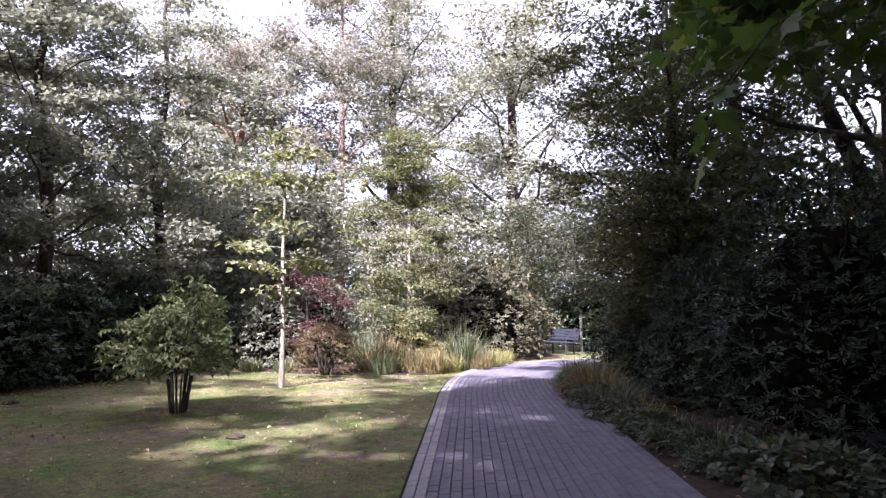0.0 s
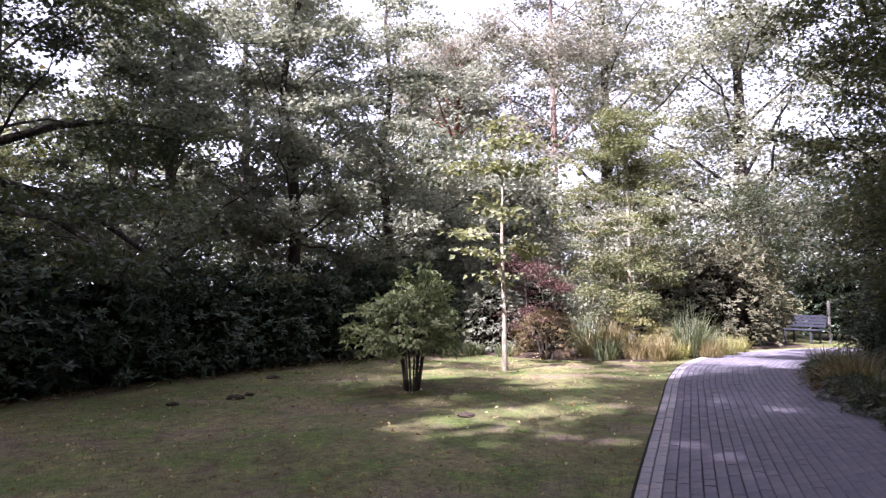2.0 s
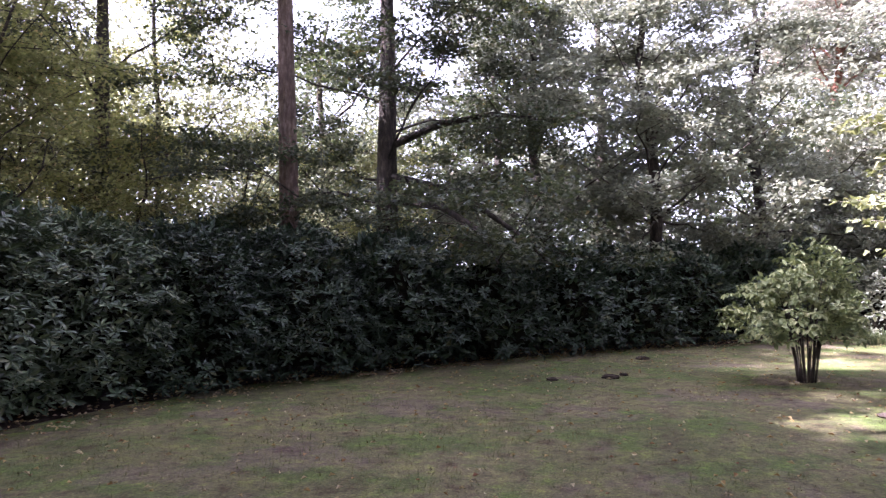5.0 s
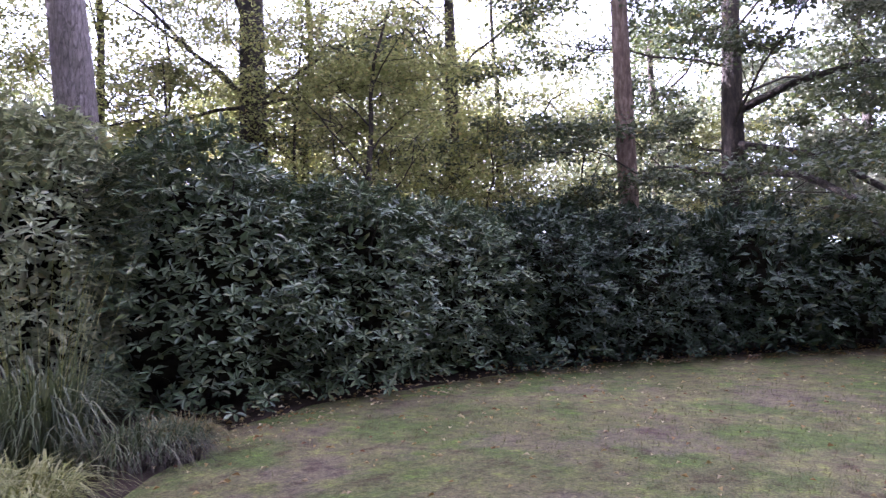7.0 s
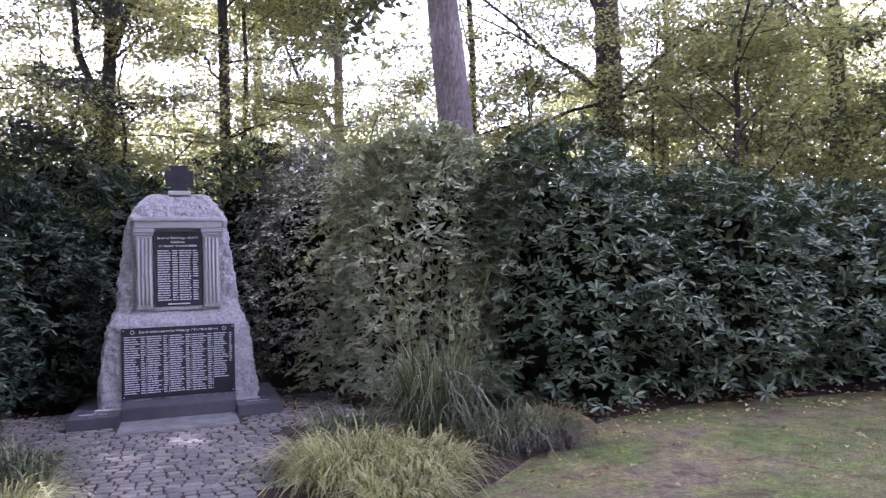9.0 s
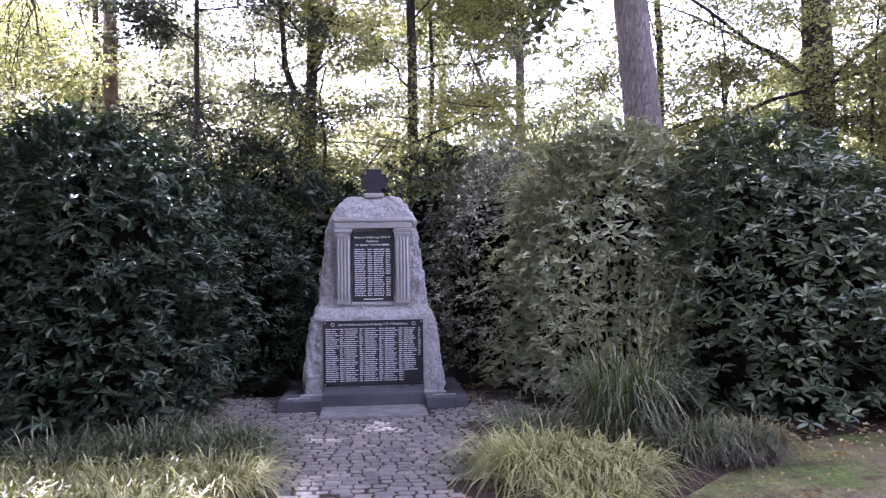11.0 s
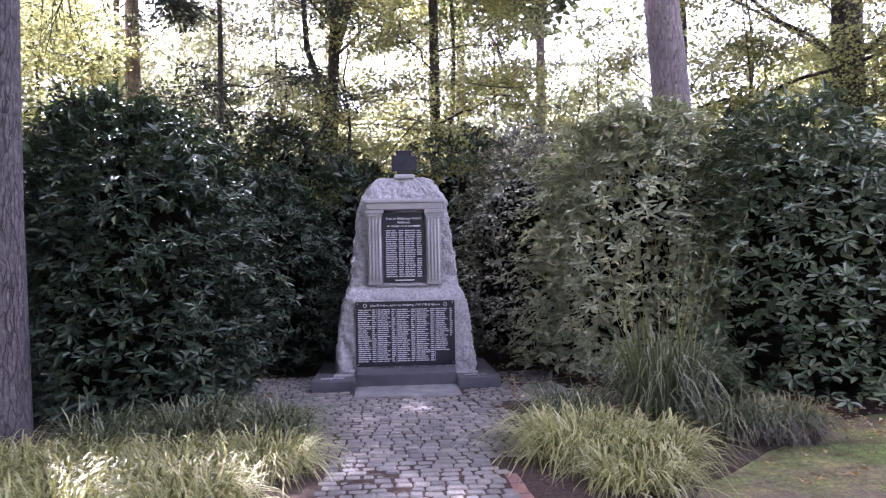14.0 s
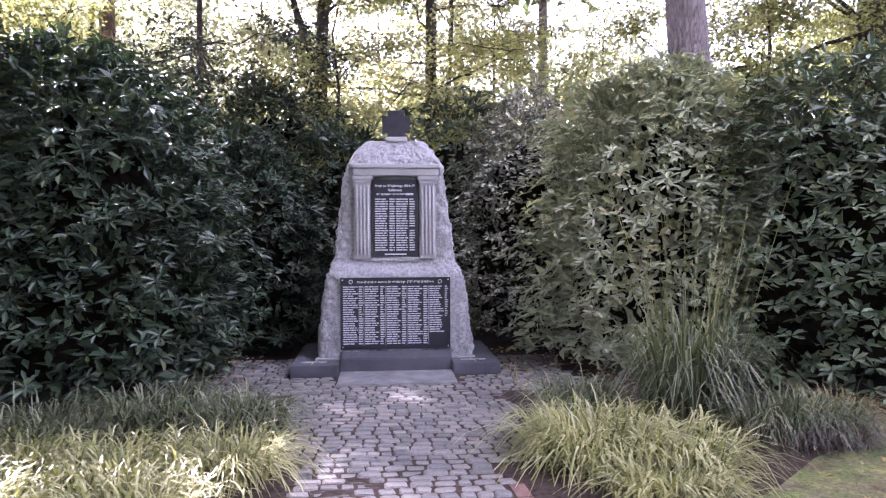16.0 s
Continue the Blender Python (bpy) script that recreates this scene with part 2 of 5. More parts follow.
# sun and veiling glare on distant crowns, put into a paler leaf
GLARE_LEAF = leaf_material("glare_paled_leaf", [(0, (0.20, 0.222, 0.175)), (0.6, (0.285, 0.308, 0.245)), (0.95, (0.37, 0.38, 0.30)), (1, (0.34, 0.31, 0.23))], 0.6, 0.4, 0.2, (1.05, 1.05, 0.9))
# distance haze and back light are put into this pale leaf
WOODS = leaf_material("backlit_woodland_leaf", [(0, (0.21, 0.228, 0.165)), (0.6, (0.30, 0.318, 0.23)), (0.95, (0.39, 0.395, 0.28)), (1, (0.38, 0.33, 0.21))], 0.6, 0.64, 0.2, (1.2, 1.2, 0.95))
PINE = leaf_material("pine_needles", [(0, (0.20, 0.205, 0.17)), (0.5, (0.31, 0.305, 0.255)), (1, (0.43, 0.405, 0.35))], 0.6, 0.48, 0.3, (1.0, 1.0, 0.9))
RED_LEAF = leaf_material("purple_leaf", [(0, (0.08, 0.04, 0.04)), (0.7, (0.13, 0.07, 0.065)), (1, (0.17, 0.12, 0.085))], 0.5, 0.35, 0.5, (1.15, 0.8, 0.75))
BROWN_SHRUB = leaf_material("brown_shrub_leaf", [(0, (0.10, 0.07, 0.035)), (0.6, (0.16, 0.12, 0.055)), (1, (0.24, 0.18, 0.09))], 0.6, 0.3)
YELLOW_SHRUB = leaf_material("yellow_shrub_leaf", [(0, (0.20, 0.20, 0.08)), (0.6, (0.31, 0.30, 0.13)), (1, (0.44, 0.40, 0.20))], 0.6, 0.4)
SEDGE = leaf_material("striped_sedge", [(0, (0.125, 0.135, 0.05)), (0.3, (0.26, 0.265, 0.095)), (0.65, (0.43, 0.42, 0.19)), (1, (0.56, 0.545, 0.34))], 0.45, 0.3)
REED = leaf_material("silver_grass", [(0, (0.05, 0.068, 0.032)), (0.5, (0.105, 0.13, 0.068)), (0.85, (0.21, 0.235, 0.145)), (1, (0.40, 0.39, 0.28))], 0.4, 0.3)
STRAW = leaf_material("dry_grass", [(0, (0.13, 0.105, 0.05)), (0.5, (0.24, 0.19, 0.095)), (1, (0.40, 0.34, 0.19))], 0.6, 0.3)
THATCH = leaf_material("dead_grass_blade", [(0, (0.05, 0.041, 0.035)), (0.6, (0.10, 0.08, 0.068)), (1, (0.20, 0.16, 0.125))], 0.7, 0.2)
TURF = leaf_material("turf_blade", [(0, (0.11, 0.115, 0.045)), (0.6, (0.16, 0.16, 0.07)), (1, (0.24, 0.21, 0.11))], 0.7, 0.25)

BARK_GREY = bark_material("grey_bark", (0.10, 0.082, 0.08), (0.33, 0.275, 0.275), 22, (1, 1, 0.4), 0.03, 21.0)
BARK_CONIFER = bark_material("flaky_grey_bark", (0.03, 0.026, 0.03), (0.20, 0.175, 0.185), 26, (1, 1, 0.55), 0.03, 26.0)
BARK_DARK = bark_material("dark_bark", (0.025, 0.02, 0.017), (0.085, 0.065, 0.052))
BARK_PINE = bark_material("pine_bark", (0.15, 0.10, 0.083), (0.34, 0.25, 0.215))
BARK_RED = bark_material("red_pine_bark", (0.2, 0.085, 0.055), (0.38, 0.18, 0.12))
BARK_PALE = bark_material("pale_bark", (0.30, 0.26, 0.20), (0.5, 0.46, 0.38), 14)

# ---- mesh tools ----
RNG = np.random.default_rng(7)


def reseed(*key):
    """Gives each plant chance numbers of its own, so that one can change without the others."""
    global RNG
    RNG = np.random.default_rng([int(abs(k) * 100) + 7 for k in key])

X, Y, Z = Vector((1, 0, 0)), Vector((0, 1, 0)), Vector((0, 0, 1))


def fast_mesh(name, verts, faces, mat, smooth=False):
    """A mesh from arrays: verts (n, 3), faces (m, k)."""
    me = bpy.data.meshes.new(name)
    verts, faces = np.asarray(verts, np.float32), np.asarray(faces, np.int32)
    m, k = faces.shape
    me.vertices.add(len(verts))
    me.vertices.foreach_set("co", verts.ravel())
    me.loops.add(m * k)
    me.loops.foreach_set("vertex_index", faces.ravel())
    me.polygons.add(m)
    me.polygons.foreach_set("loop_start", np.arange(m, dtype=np.int32) * k)
    me.polygons.foreach_set("use_smooth", np.full(m, smooth))
    me.update(calc_edges=True)
    me.materials.append(mat)
    return me


def part(name, data, mat, parent, label="", kind=""):
    """Links a bmesh or mesh as one object under a thing."""
    if isinstance(data, bmesh.types.BMesh):
        me = bpy.data.meshes.new(name)
        data.to_mesh(me)
        data.free()
        me.materials.append(mat)
    else:
        me = data
    ob = new(name, me)
    ob.parent = parent
    return tagged(ob, label, "", "", kind)


def thing(name, label, category, where=(0, 0, 0), group="", kind=""):
    ob = new(name)
    ob.location = where
    ob.empty_display_size = 0.1
    return tagged(ob, label, category, group, kind)


def box(bm, lo, hi, bevel=0.0):
    """A box between two corners, its edges rounded."""
    lo, hi = Vector(lo), Vector(hi)
    r = bmesh.ops.create_cube(bm, size=1, matrix=Matrix.Translation((lo + hi) / 2) @ Matrix.Diagonal((*(hi - lo), 1)))
    if bevel:
        edges = {e for v in r["verts"] for e in v.link_edges}
        bmesh.ops.bevel(bm, geom=list(edges), offset=bevel, segments=2, affect="EDGES", profile=0.6)
    return bm


def unit(v):
    return v / np.maximum(np.linalg.norm(v, axis=-1, keepdims=True), 1e-9)


def tube_arrays(points, radii, sides=8):
    """A tapered tube along a polyline: verts and quads."""
    pts, rad = np.asarray(points, float), np.asarray(radii, float)
    tan = unit(np.gradient(pts, axis=0))
    ref = np.array([1.0, 0.13, 0.05]) if abs(tan[0][2]) > 0.6 else np.array([0.1, 0.05, 1.0])
    a = unit(np.cross(tan, ref))
    b = np.cross(tan, a)
    ang = np.linspace(0, 2 * np.pi, sides, endpoint=False)
    ring = a[:, None] * np.cos(ang)[None, :, None] + b[:, None] * np.sin(ang)[None, :, None]
    verts = (pts[:, None] + ring * rad[:, None, None]).reshape(-1, 3)
    i, j = np.meshgrid(np.arange(len(pts) - 1), np.arange(sides), indexing="ij")
    j2 = (j + 1) % sides
    faces = np.stack([i * sides + j, i * sides + j2, (i + 1) * sides + j2, (i + 1) * sides + j], -1).reshape(-1, 4)
    return verts, faces


def joined(chunks):
    vs, fs, off = [], [], 0
    for v, f in chunks:
        vs.append(v)
        fs.append(f + off)
        off += len(v)
    return np.concatenate(vs), np.concatenate(fs)


def frames_of(d, up):
    s = unit(np.cross(d, up))
    return s, np.cross(s, d)


def kite_leaves(p, d, up, length, width, fold=0.12):
    """Small folded leaves, two triangles each."""
    s, n = frames_of(d, up)
    L, W = length[:, None], width[:, None]
    mid = p + d * L * 0.45
    side = s * W * 0.5
    rise = n * W * fold * 2
    v = np.stack([p, mid + side + rise, p + d * L, mid - side + rise], 1).reshape(-1, 3)
    k = np.arange(len(p))[:, None] * 4
    f = np.concatenate([k + [0, 1, 2], k + [0, 2, 3]], 0)
    return v, f


def lobed_leaves(p, d, up, length, width):
    """Broad leaves with five pointed lobes: a fan of ten triangles round the base of the blade."""
    s, n = frames_of(d, up)
    rim = ((0.16, -0.1), (0.46, 0.02), (0.27, 0.3), (0.5, 0.56), (0.2, 0.6), (0.0, 1.0), (-0.2, 0.6), (-0.5, 0.56), (-0.27, 0.3), (-0.46, 0.02), (-0.16, -0.1))
    L, W = length[:, None], width[:, None]
    v = np.stack([p + n * L * 0.03] + [p + s * W * a * 1.15 + d * L * b - n * L * 0.22 * (a * a + 0.4 * max(b, 0) ** 2) for a, b in rim], 1).reshape(-1, 3)
    k = np.arange(len(p))[:, None] * 12
    return v, np.concatenate([k + [0, i, i + 1] for i in range(1, 11)], 0)


def small_leaves(p, d, up, length, width):
    """Leaves too small and far off to show a fold: one triangle each."""
    s, _ = frames_of(d, up)
    side = s * width[:, None] * 0.5
    v = np.stack([p - side, p + d * length[:, None], p + side], 1).reshape(-1, 3)
    return v, np.arange(len(p) * 3).reshape(-1, 3)


def long_leaves(p, d, up, length, width, droop=0.18, fold=0.1):
    """Elliptic leaves with a folded midrib and a drooping tip, two quads each."""
    s, n = frames_of(d, up)
    L, W = length[:, None], width[:, None]
    a, b = p + d * L * 0.33, p + d * L * 0.72 - n * L * droop * 0.45
    tip = p + d * L - n * L * droop
    rise = n * W * fold
    v = np.stack([p, a + s * W * 0.42 + rise, b + s * W * 0.5 + rise, tip, b - s * W * 0.5 + rise, a - s * W * 0.42 + rise], 1).reshape(-1, 3)
    k = np.arange(len(p))[:, None] * 6
    f = np.concatenate([k + [0, 1, 2, 3], k + [0, 3, 4, 5]], 0)
    return v, f


def blades(p, azimuth, length, width, lean, arch, steps=5):
    """Grass blades: tapering strips that rise steeply and fold over towards the tip."""
    t = np.linspace(0, 1, steps + 1)[None, :, None]
    out = np.stack([np.cos(azimuth), np.sin(azimuth), np.zeros_like(azimuth)], -1)[:, None]
    side = np.stack([-np.sin(azimuth), np.cos(azimuth), np.zeros_like(azimuth)], -1)[:, None]
    L = length[:, None, None]
    ln, ar = lean[:, None, None], arch[:, None, None]
    up = np.array([0, 0, 1.0])[None, None]
    c = p[:, None] + out * L * (ln * t + ar * 0.45 * t ** 2.7) + up * L * (t * np.sqrt(np.maximum(1 - ln ** 2, 0.05)) - ar * 0.82 * t ** 3.6)
    w = width[:, None, None] * (1 - t ** 2.2) * 0.5 + 0.0006
    n = len(p)
    v = np.stack([c - side * w, c + side * w], 2).reshape(-1, 3)
    m = 2 * (steps + 1)
    base = np.arange(n)[:, None, None] * m
    i = np.arange(steps)[None, :, None] * 2
    f = (base + i + np.array([0, 1, 3, 2])[None, None]).reshape(-1, 4)
    return v, f


def random_dirs(n, flat=1.0):
    v = RNG.normal(size=(n, 3))
    v[:, 2] *= flat
    return unit(v)


def sweep(pts, n):
    """A smooth line through some plan points, n of them at even steps."""
    pts = np.asarray(pts, float)
    seg = np.r_[0, np.cumsum(np.linalg.norm(np.diff(pts, axis=0), axis=1))]
    m = np.gradient(pts, seg, axis=0)
    s = np.linspace(0, seg[-1], n)
    k = np.clip(np.searchsorted(seg, s, side="right") - 1, 0, len(seg) - 2)
    h = (seg[k + 1] - seg[k])[:, None]
    u = ((s - seg[k])[:, None]) / h
    return (2 * u ** 3 - 3 * u ** 2 + 1) * pts[k] + (u ** 3 - 2 * u ** 2 + u) * h * m[k] + (-2 * u ** 3 + 3 * u ** 2) * pts[k + 1] + (u ** 3 - u ** 2) * h * m[k + 1]

# ---- ground, path and beds ----
def ground_sheet():
    fine = np.linspace(-30, 50, 81)
    far = np.array([-1500, -400, -120, -60])
    gx = np.r_[far, fine, 80, 150, 450, 1500]
    gy = np.r_[far, np.linspace(-45, 35, 81), 60, 130, 420, 1500]
    xx, yy = np.meshgrid(gx, gy, indexing="ij")
    zz = np.array([[0.02 * noise.noise((x * 0.25, y * 0.25, 3)) - 0.02 if -30 <= x <= 50 else -0.02 for y in gy] for x in gx])
    i, j = np.meshgrid(np.arange(len(gx) - 1), np.arange(len(gy) - 1), indexing="ij")
    m = len(gy)
    f = np.stack([i * m + j, (i + 1) * m + j, (i + 1) * m + j + 1, i * m + j + 1], -1).reshape(-1, 4)
    ob = new("ground", fast_mesh("ground", np.stack([xx, yy, zz], -1).reshape(-1, 3), f, LAWN, True))
    tagged(ob, "dry patchy mown lawn with bare earth spots", "lawn", "", "structure")
    return ob


ground = ground_sheet()


def bed(name, outline, label, mat=MULCH, top=0.012):
    """A planting bed: a low mound of litter with a ragged rim."""
    o = np.asarray(outline, float)
    o = np.concatenate([np.linspace(a, b, max(2, int(np.linalg.norm(b - a) / 0.25)), endpoint=False) for a, b in zip(o, np.roll(o, -1, 0))])
    rim = np.array([(x + 0.1 * noise.noise((x * 1.7, y * 1.7, 1)), y + 0.1 * noise.noise((x * 1.7, y * 1.7, 9))) for x, y in o])
    t = unit(np.roll(rim, -1, 0) - np.roll(rim, 1, 0))
    area = 0.5 * np.sum(rim[:, 0] * np.roll(rim[:, 1], -1) - rim[:, 1] * np.roll(rim[:, 0], -1))
    inward = np.stack([-t[:, 1], t[:, 0]], -1) * (1 if area > 0 else -1)
    bm = bmesh.new()
    a, b, d = ([bm.verts.new((x, y, z + 0.008 * noise.noise((x * 3, y * 3, 2)))) for x, y in rim + inward * w] for w, z in ((0, -0.045), (0.12, -0.008), (0.3, top)))
    n = len(rim)
    for i in range(n):
        k = (i + 1) % n
        bm.faces.new((a[i], a[k], b[k], b[i]))
        bm.faces.new((b[i], b[k], d[k], d[i]))
    bm.faces.new(d)
    bmesh.ops.triangulate(bm, faces=[f for f in bm.faces if len(f.verts) > 4])
    me = bpy.data.meshes.new(name)
    bm.to_mesh(me)
    bm.free()
    me.materials.append(mat)
    return tagged(new(name, me), label, "planting bed", "", "structure")


HEDGE_FOOT = [(3.9, -2.35), (5.2, -2.05), (6.6, -2.2), (8.1, -2.5), (10.3, -3.2), (12.0, -4.4), (14.0, -6.1), (16.4, -8.1), (18.2, -10.6), (19.5, -12.1), (20.3, -14.2)]
bed("bed_hedge", [*HEDGE_FOOT, (24, -13), (22, -8), (18, -4), (14, 0), (8, 2), (3.9, 2)], "dark leaf-strewn soil under the rhododendron hedge")
bed("bed_memorial", [(0.56, -5.4), (1.3, -4.95), (1.95, -4.0), (3.0, -3.12), (3.88, -2.3), (3.9, 4), (-6, 4), (-6, -3.6), (-3.5, -5.0), (-0.62, -5.4), (-0.62, -3.3), (-0.9, -3.15), (-0.9, -1.3), (-2.0, -1.0), (-2.0, 0.6), (1.9, 0.6), (1.9, -1.0), (0.84, -1.3), (0.84, -3.15), (0.56, -3.35)], "dark leaf-strewn soil round the memorial")
bed("bed_far", [(20.3, -14.2), (18.4, -15.3), (16.8, -16.6), (15.6, -18.3), (17.2, -20.2), (18.2, -22.5), (18.6, -25.5), (22, -27), (27, -20), (24, -13)], "dark soil of the sunny flower border")
bed("bed_path_right", [(2.05, -12.9), (4.15, -14.2), (6.35, -15.7), (7.5, -16.6), (10.4, -18.45), (13.1, -20.4), (15.0, -22.2), (15.6, -24.5), (15.0, -30), (3, -26), (-2, -20), (-1, -14)], "dark soil beside the paved path")

PATH_LINE = sweep([(-7.0, -5.6), (-3, -8.2), (0, -10.2), (4.77, -13.22), (7.04, -14.7), (9.1, -16.05), (11.75, -17.8), (14.2, -19.7), (16.0, -21.9), (16.5, -24.2), (16.4, -28), (16.0, -33)], 400)
PATH_HALF = 1.32


def path_bed():
    d = unit(np.gradient(PATH_LINE, axis=0))
    s = np.stack([-d[:, 1], d[:, 0]], -1)
    n, z = len(PATH_LINE), 0.006
    a, b = PATH_LINE - s * PATH_HALF, PATH_LINE + s * PATH_HALF
    v = np.concatenate([np.c_[a, np.full(n, z)], np.c_[b, np.full(n, z)], np.c_[a, np.full(n, -0.2)], np.c_[b, np.full(n, -0.2)]])
    i = np.arange(n - 1)
    f = np.concatenate([np.stack(q, -1) for q in ((i, i + 1, n + i + 1, n + i), (2 * n + i, 2 * n + i + 1, i + 1, i), (n + i, n + i + 1, 3 * n + i + 1, 3 * n + i))])
    ob = new("path", fast_mesh("path", v, f, JOINT))
    return tagged(ob, "purple-grey clay paver footpath in long courses", "path", "", "structure")


path = path_bed()

# bedding under the setts: the footway to the memorial and the apron before it
bm = bmesh.new()
box(bm, (-0.74, -9.0, -0.2), (0.6, -3.2, 0.004))
box(bm, (-1.0, -3.2, -0.2), (0.94, -1.2, 0.004))
box(bm, (-1.95, -1.2, -0.2), (1.85, 0.62, 0.004))
me = bpy.data.meshes.new("pavement")
bm.to_mesh(me)
bm.free()
me.materials.append(JOINT)
pavement = tagged(new("pavement", me), "grey granite sett footway leading to the memorial", "pavement", "", "structure")

# ---- the war memorial ----
def memorial():
    top = thing("war_memorial", "rough granite war memorial with black inscribed plaques", "memorial")
    # rough-hewn body: rings of a rounded rectangle that narrows upwards
    zs = np.linspace(0.10, 2.56, 140)
    hw = np.interp(zs, [0.1, 0.88, 0.98, 1.1, 1.24, 2.26, 2.33, 2.54, 2.56], [0.86, 0.785, 0.765, 0.715, 0.675, 0.535, 0.50, 0.335, 0.30])
    yf = np.interp(zs, [0.1, 0.95, 1.06, 1.2, 2.27, 2.34, 2.54, 2.56], [0.02, 0.02, 0.03, 0.17, 0.19, 0.22, 0.38, 0.41])
    yb = np.interp(zs, [0.1, 1.24, 2.27, 2.54, 2.56], [1.06, 0.9, 0.8, 0.62, 0.6])
    per = 230
    verts = []
    for z, w, f, b in zip(zs, hw, yf, yb):
        depth = b - f
        total = 2 * (2 * w + depth)
        for k in range(per):
            s = total * k / per
            if s < 2 * w:
                x, y, nx, ny = -w + s, f, 0, -1
            elif s < 2 * w + depth:
                x, y, nx, ny = w, f + s - 2 * w, 1, 0
            elif s < 4 * w + depth:
                x, y, nx, ny = w - (s - 2 * w - depth), b, 0, 1
            else:
                x, y, nx, ny = -w, b - (s - 4 * w - depth), -1, 0
            # corners worn round
            ex, ey = max(0, abs(x) - (w - 0.05)), max(0, abs(y - (f + b) / 2) - (depth / 2 - 0.05))
            cut = 0.35 * min(ex, ey)
            q = Vector((x * 5, y * 5, z * 5))
            rough = 0.026 * noise.noise(q) + 0.026 * noise.noise(q * 2.7) + 0.016 * noise.noise(q * 5.5) + 0.010 * noise.noise(q * 11)
            smooth_zone = ny == -1 and (abs(x) < 0.62 and 0.25 < z < 1.03 or abs(x) < 0.48 and 1.2 < z < 2.27)
            if smooth_zone:
                rough = min(rough, 0) * 0.2
            verts.append((x - math.copysign(cut, x) + nx * rough, y - math.copysign(cut, y - (f + b) / 2) + ny * rough, z + 0.006 * noise.noise(q * 2)))
    n = len(zs)
    i, j = np.meshgrid(np.arange(n - 1), np.arange(per), indexing="ij")
    j2 = (j + 1) % per
    faces = np.stack([i * per + j, i * per + j2, (i + 1) * per + j2, (i + 1) * per + j], -1).reshape(-1, 4)
    m = len(verts)
    verts.append((0, 0.5, 2.565))
    last = (n - 1) * per
    k = np.arange(per)
    cap = np.stack([last + k, last + (k + 1) % per, np.full(per, m), np.full(per, m)], -1)
    me = bpy.data.meshes.new("body")
    me.from_pydata(verts, [], [tuple(int(v) for v in f) for f in faces] + [tuple(int(v) for v in f[:3]) for f in cap])
    me.materials.append(GRANITE)
    for p in me.polygons:
        p.use_smooth = True
    part("body", me, GRANITE, top, "rough-hewn pale granite body")

    # dressed frame round the upper plaque: two fluted pilasters, capitals, lintel and cornice
    for sx in (-1, 1):
        bm = bmesh.new()
        x0, x1 = sorted((sx * 0.275, sx * 0.445))
        box(bm, (x0, 0.115, 1.22), (x1, 0.24, 2.06), 0.006)
        pil = part("pilaster", bm, DRESSED, top, "fluted dressed-stone pilaster")
        for k in range(4):
            bm = bmesh.new()
            fx = x0 + 0.025 + k * 0.04
            v, f = tube_arrays([(fx, 0.108, 1.26), (fx, 0.108, 1.29), (fx, 0.108, 2.01), (fx, 0.108, 2.03)], [0.006, 0.015, 0.015, 0.006], 8)
            bm.free()
            part("flute", fast_mesh("flute", v, f, DRESSED, True), DRESSED, pil)
        bm = bmesh.new()
        box(bm, (x0 - 0.015, 0.10, 2.055), (x1 + 0.015, 0.24, 2.085), 0.006)
        box(bm, (x0 - 0.03, 0.088, 2.087), (x1 + 0.03, 0.24, 2.135), 0.01)
        part("capital", bm, DRESSED, pil)
    bm = bmesh.new()
    box(bm, (-0.455, 0.082, 2.137), (0.475, 0.26, 2.215), 0.008)
    box(bm, (-0.475, 0.062, 2.217), (0.497, 0.28, 2.262), 0.012)
    part("lintel", bm, DRESSED, top, "dressed stone lintel with a cornice")
    bm = bmesh.new()
    box(bm, (-0.27, 0.135, 1.19), (0.27, 0.26, 1.236), 0.012)
    part("sill", bm, GRANITE, top)

    # plaques with their inscriptions
    def plaque(lo, hi, label):
        bm = bmesh.new()
        box(bm, lo, hi, 0.004)
        return part("plaque", bm, PLAQUE, top, label)

    def line_text(body, x, z, y, size, parent, align="CENTER"):
        cu = bpy.data.curves.new("lettering", "FONT")
        cu.body, cu.size, cu.align_x, cu.extrude = body, size, align, 0.0012
        cu.offset = 0.0009
        cu.materials.append(LETTER)
        ob = new("lettering", cu)
        ob.parent = parent
        ob.matrix_basis = pose(x, y, z, 90, 0, 0)
        return ob

    def bars(x0, x1, z1, pitch, rows, ragged, y, parent, height=0.4, skip=()):
        bm = bmesh.new()
        for r in range(rows):
            if r in skip:
                continue
            e = x1 - random.random() * ragged
            z = z1 - r * pitch
            # each entry is two or three short bars of unequal length
            a = x0
            while a < e - 0.008:
                b = min(e, a + random.uniform(0.03, 0.075))
                box(bm, (a, y - 0.0015, z - pitch * height), (b, y + 0.001, z))
                a = b + 0.007
        part("inscription_column", bm, LETTER, parent, "rows of small painted lettering", "stuff")

    up = plaque((-0.25, 0.135, 1.24), (0.25, 0.19, 2.10), "polished black upper plaque with painted lettering")
    yu = 0.133
    line_text("Ihren im Weltkriege 1914-18", 0, 2.015, yu, 0.037, up)
    line_text("Gefallenen", 0, 1.968, yu, 0.036, up)
    line_text("die dankbare Gemeinde", -0.045, 1.925, yu, 0.033, up)
    bm = bmesh.new()
    box(bm, (0.115, yu - 0.0015, 1.925), (0.205, yu + 0.001, 1.945))
    part("name_bar", bm, LETTER, up)
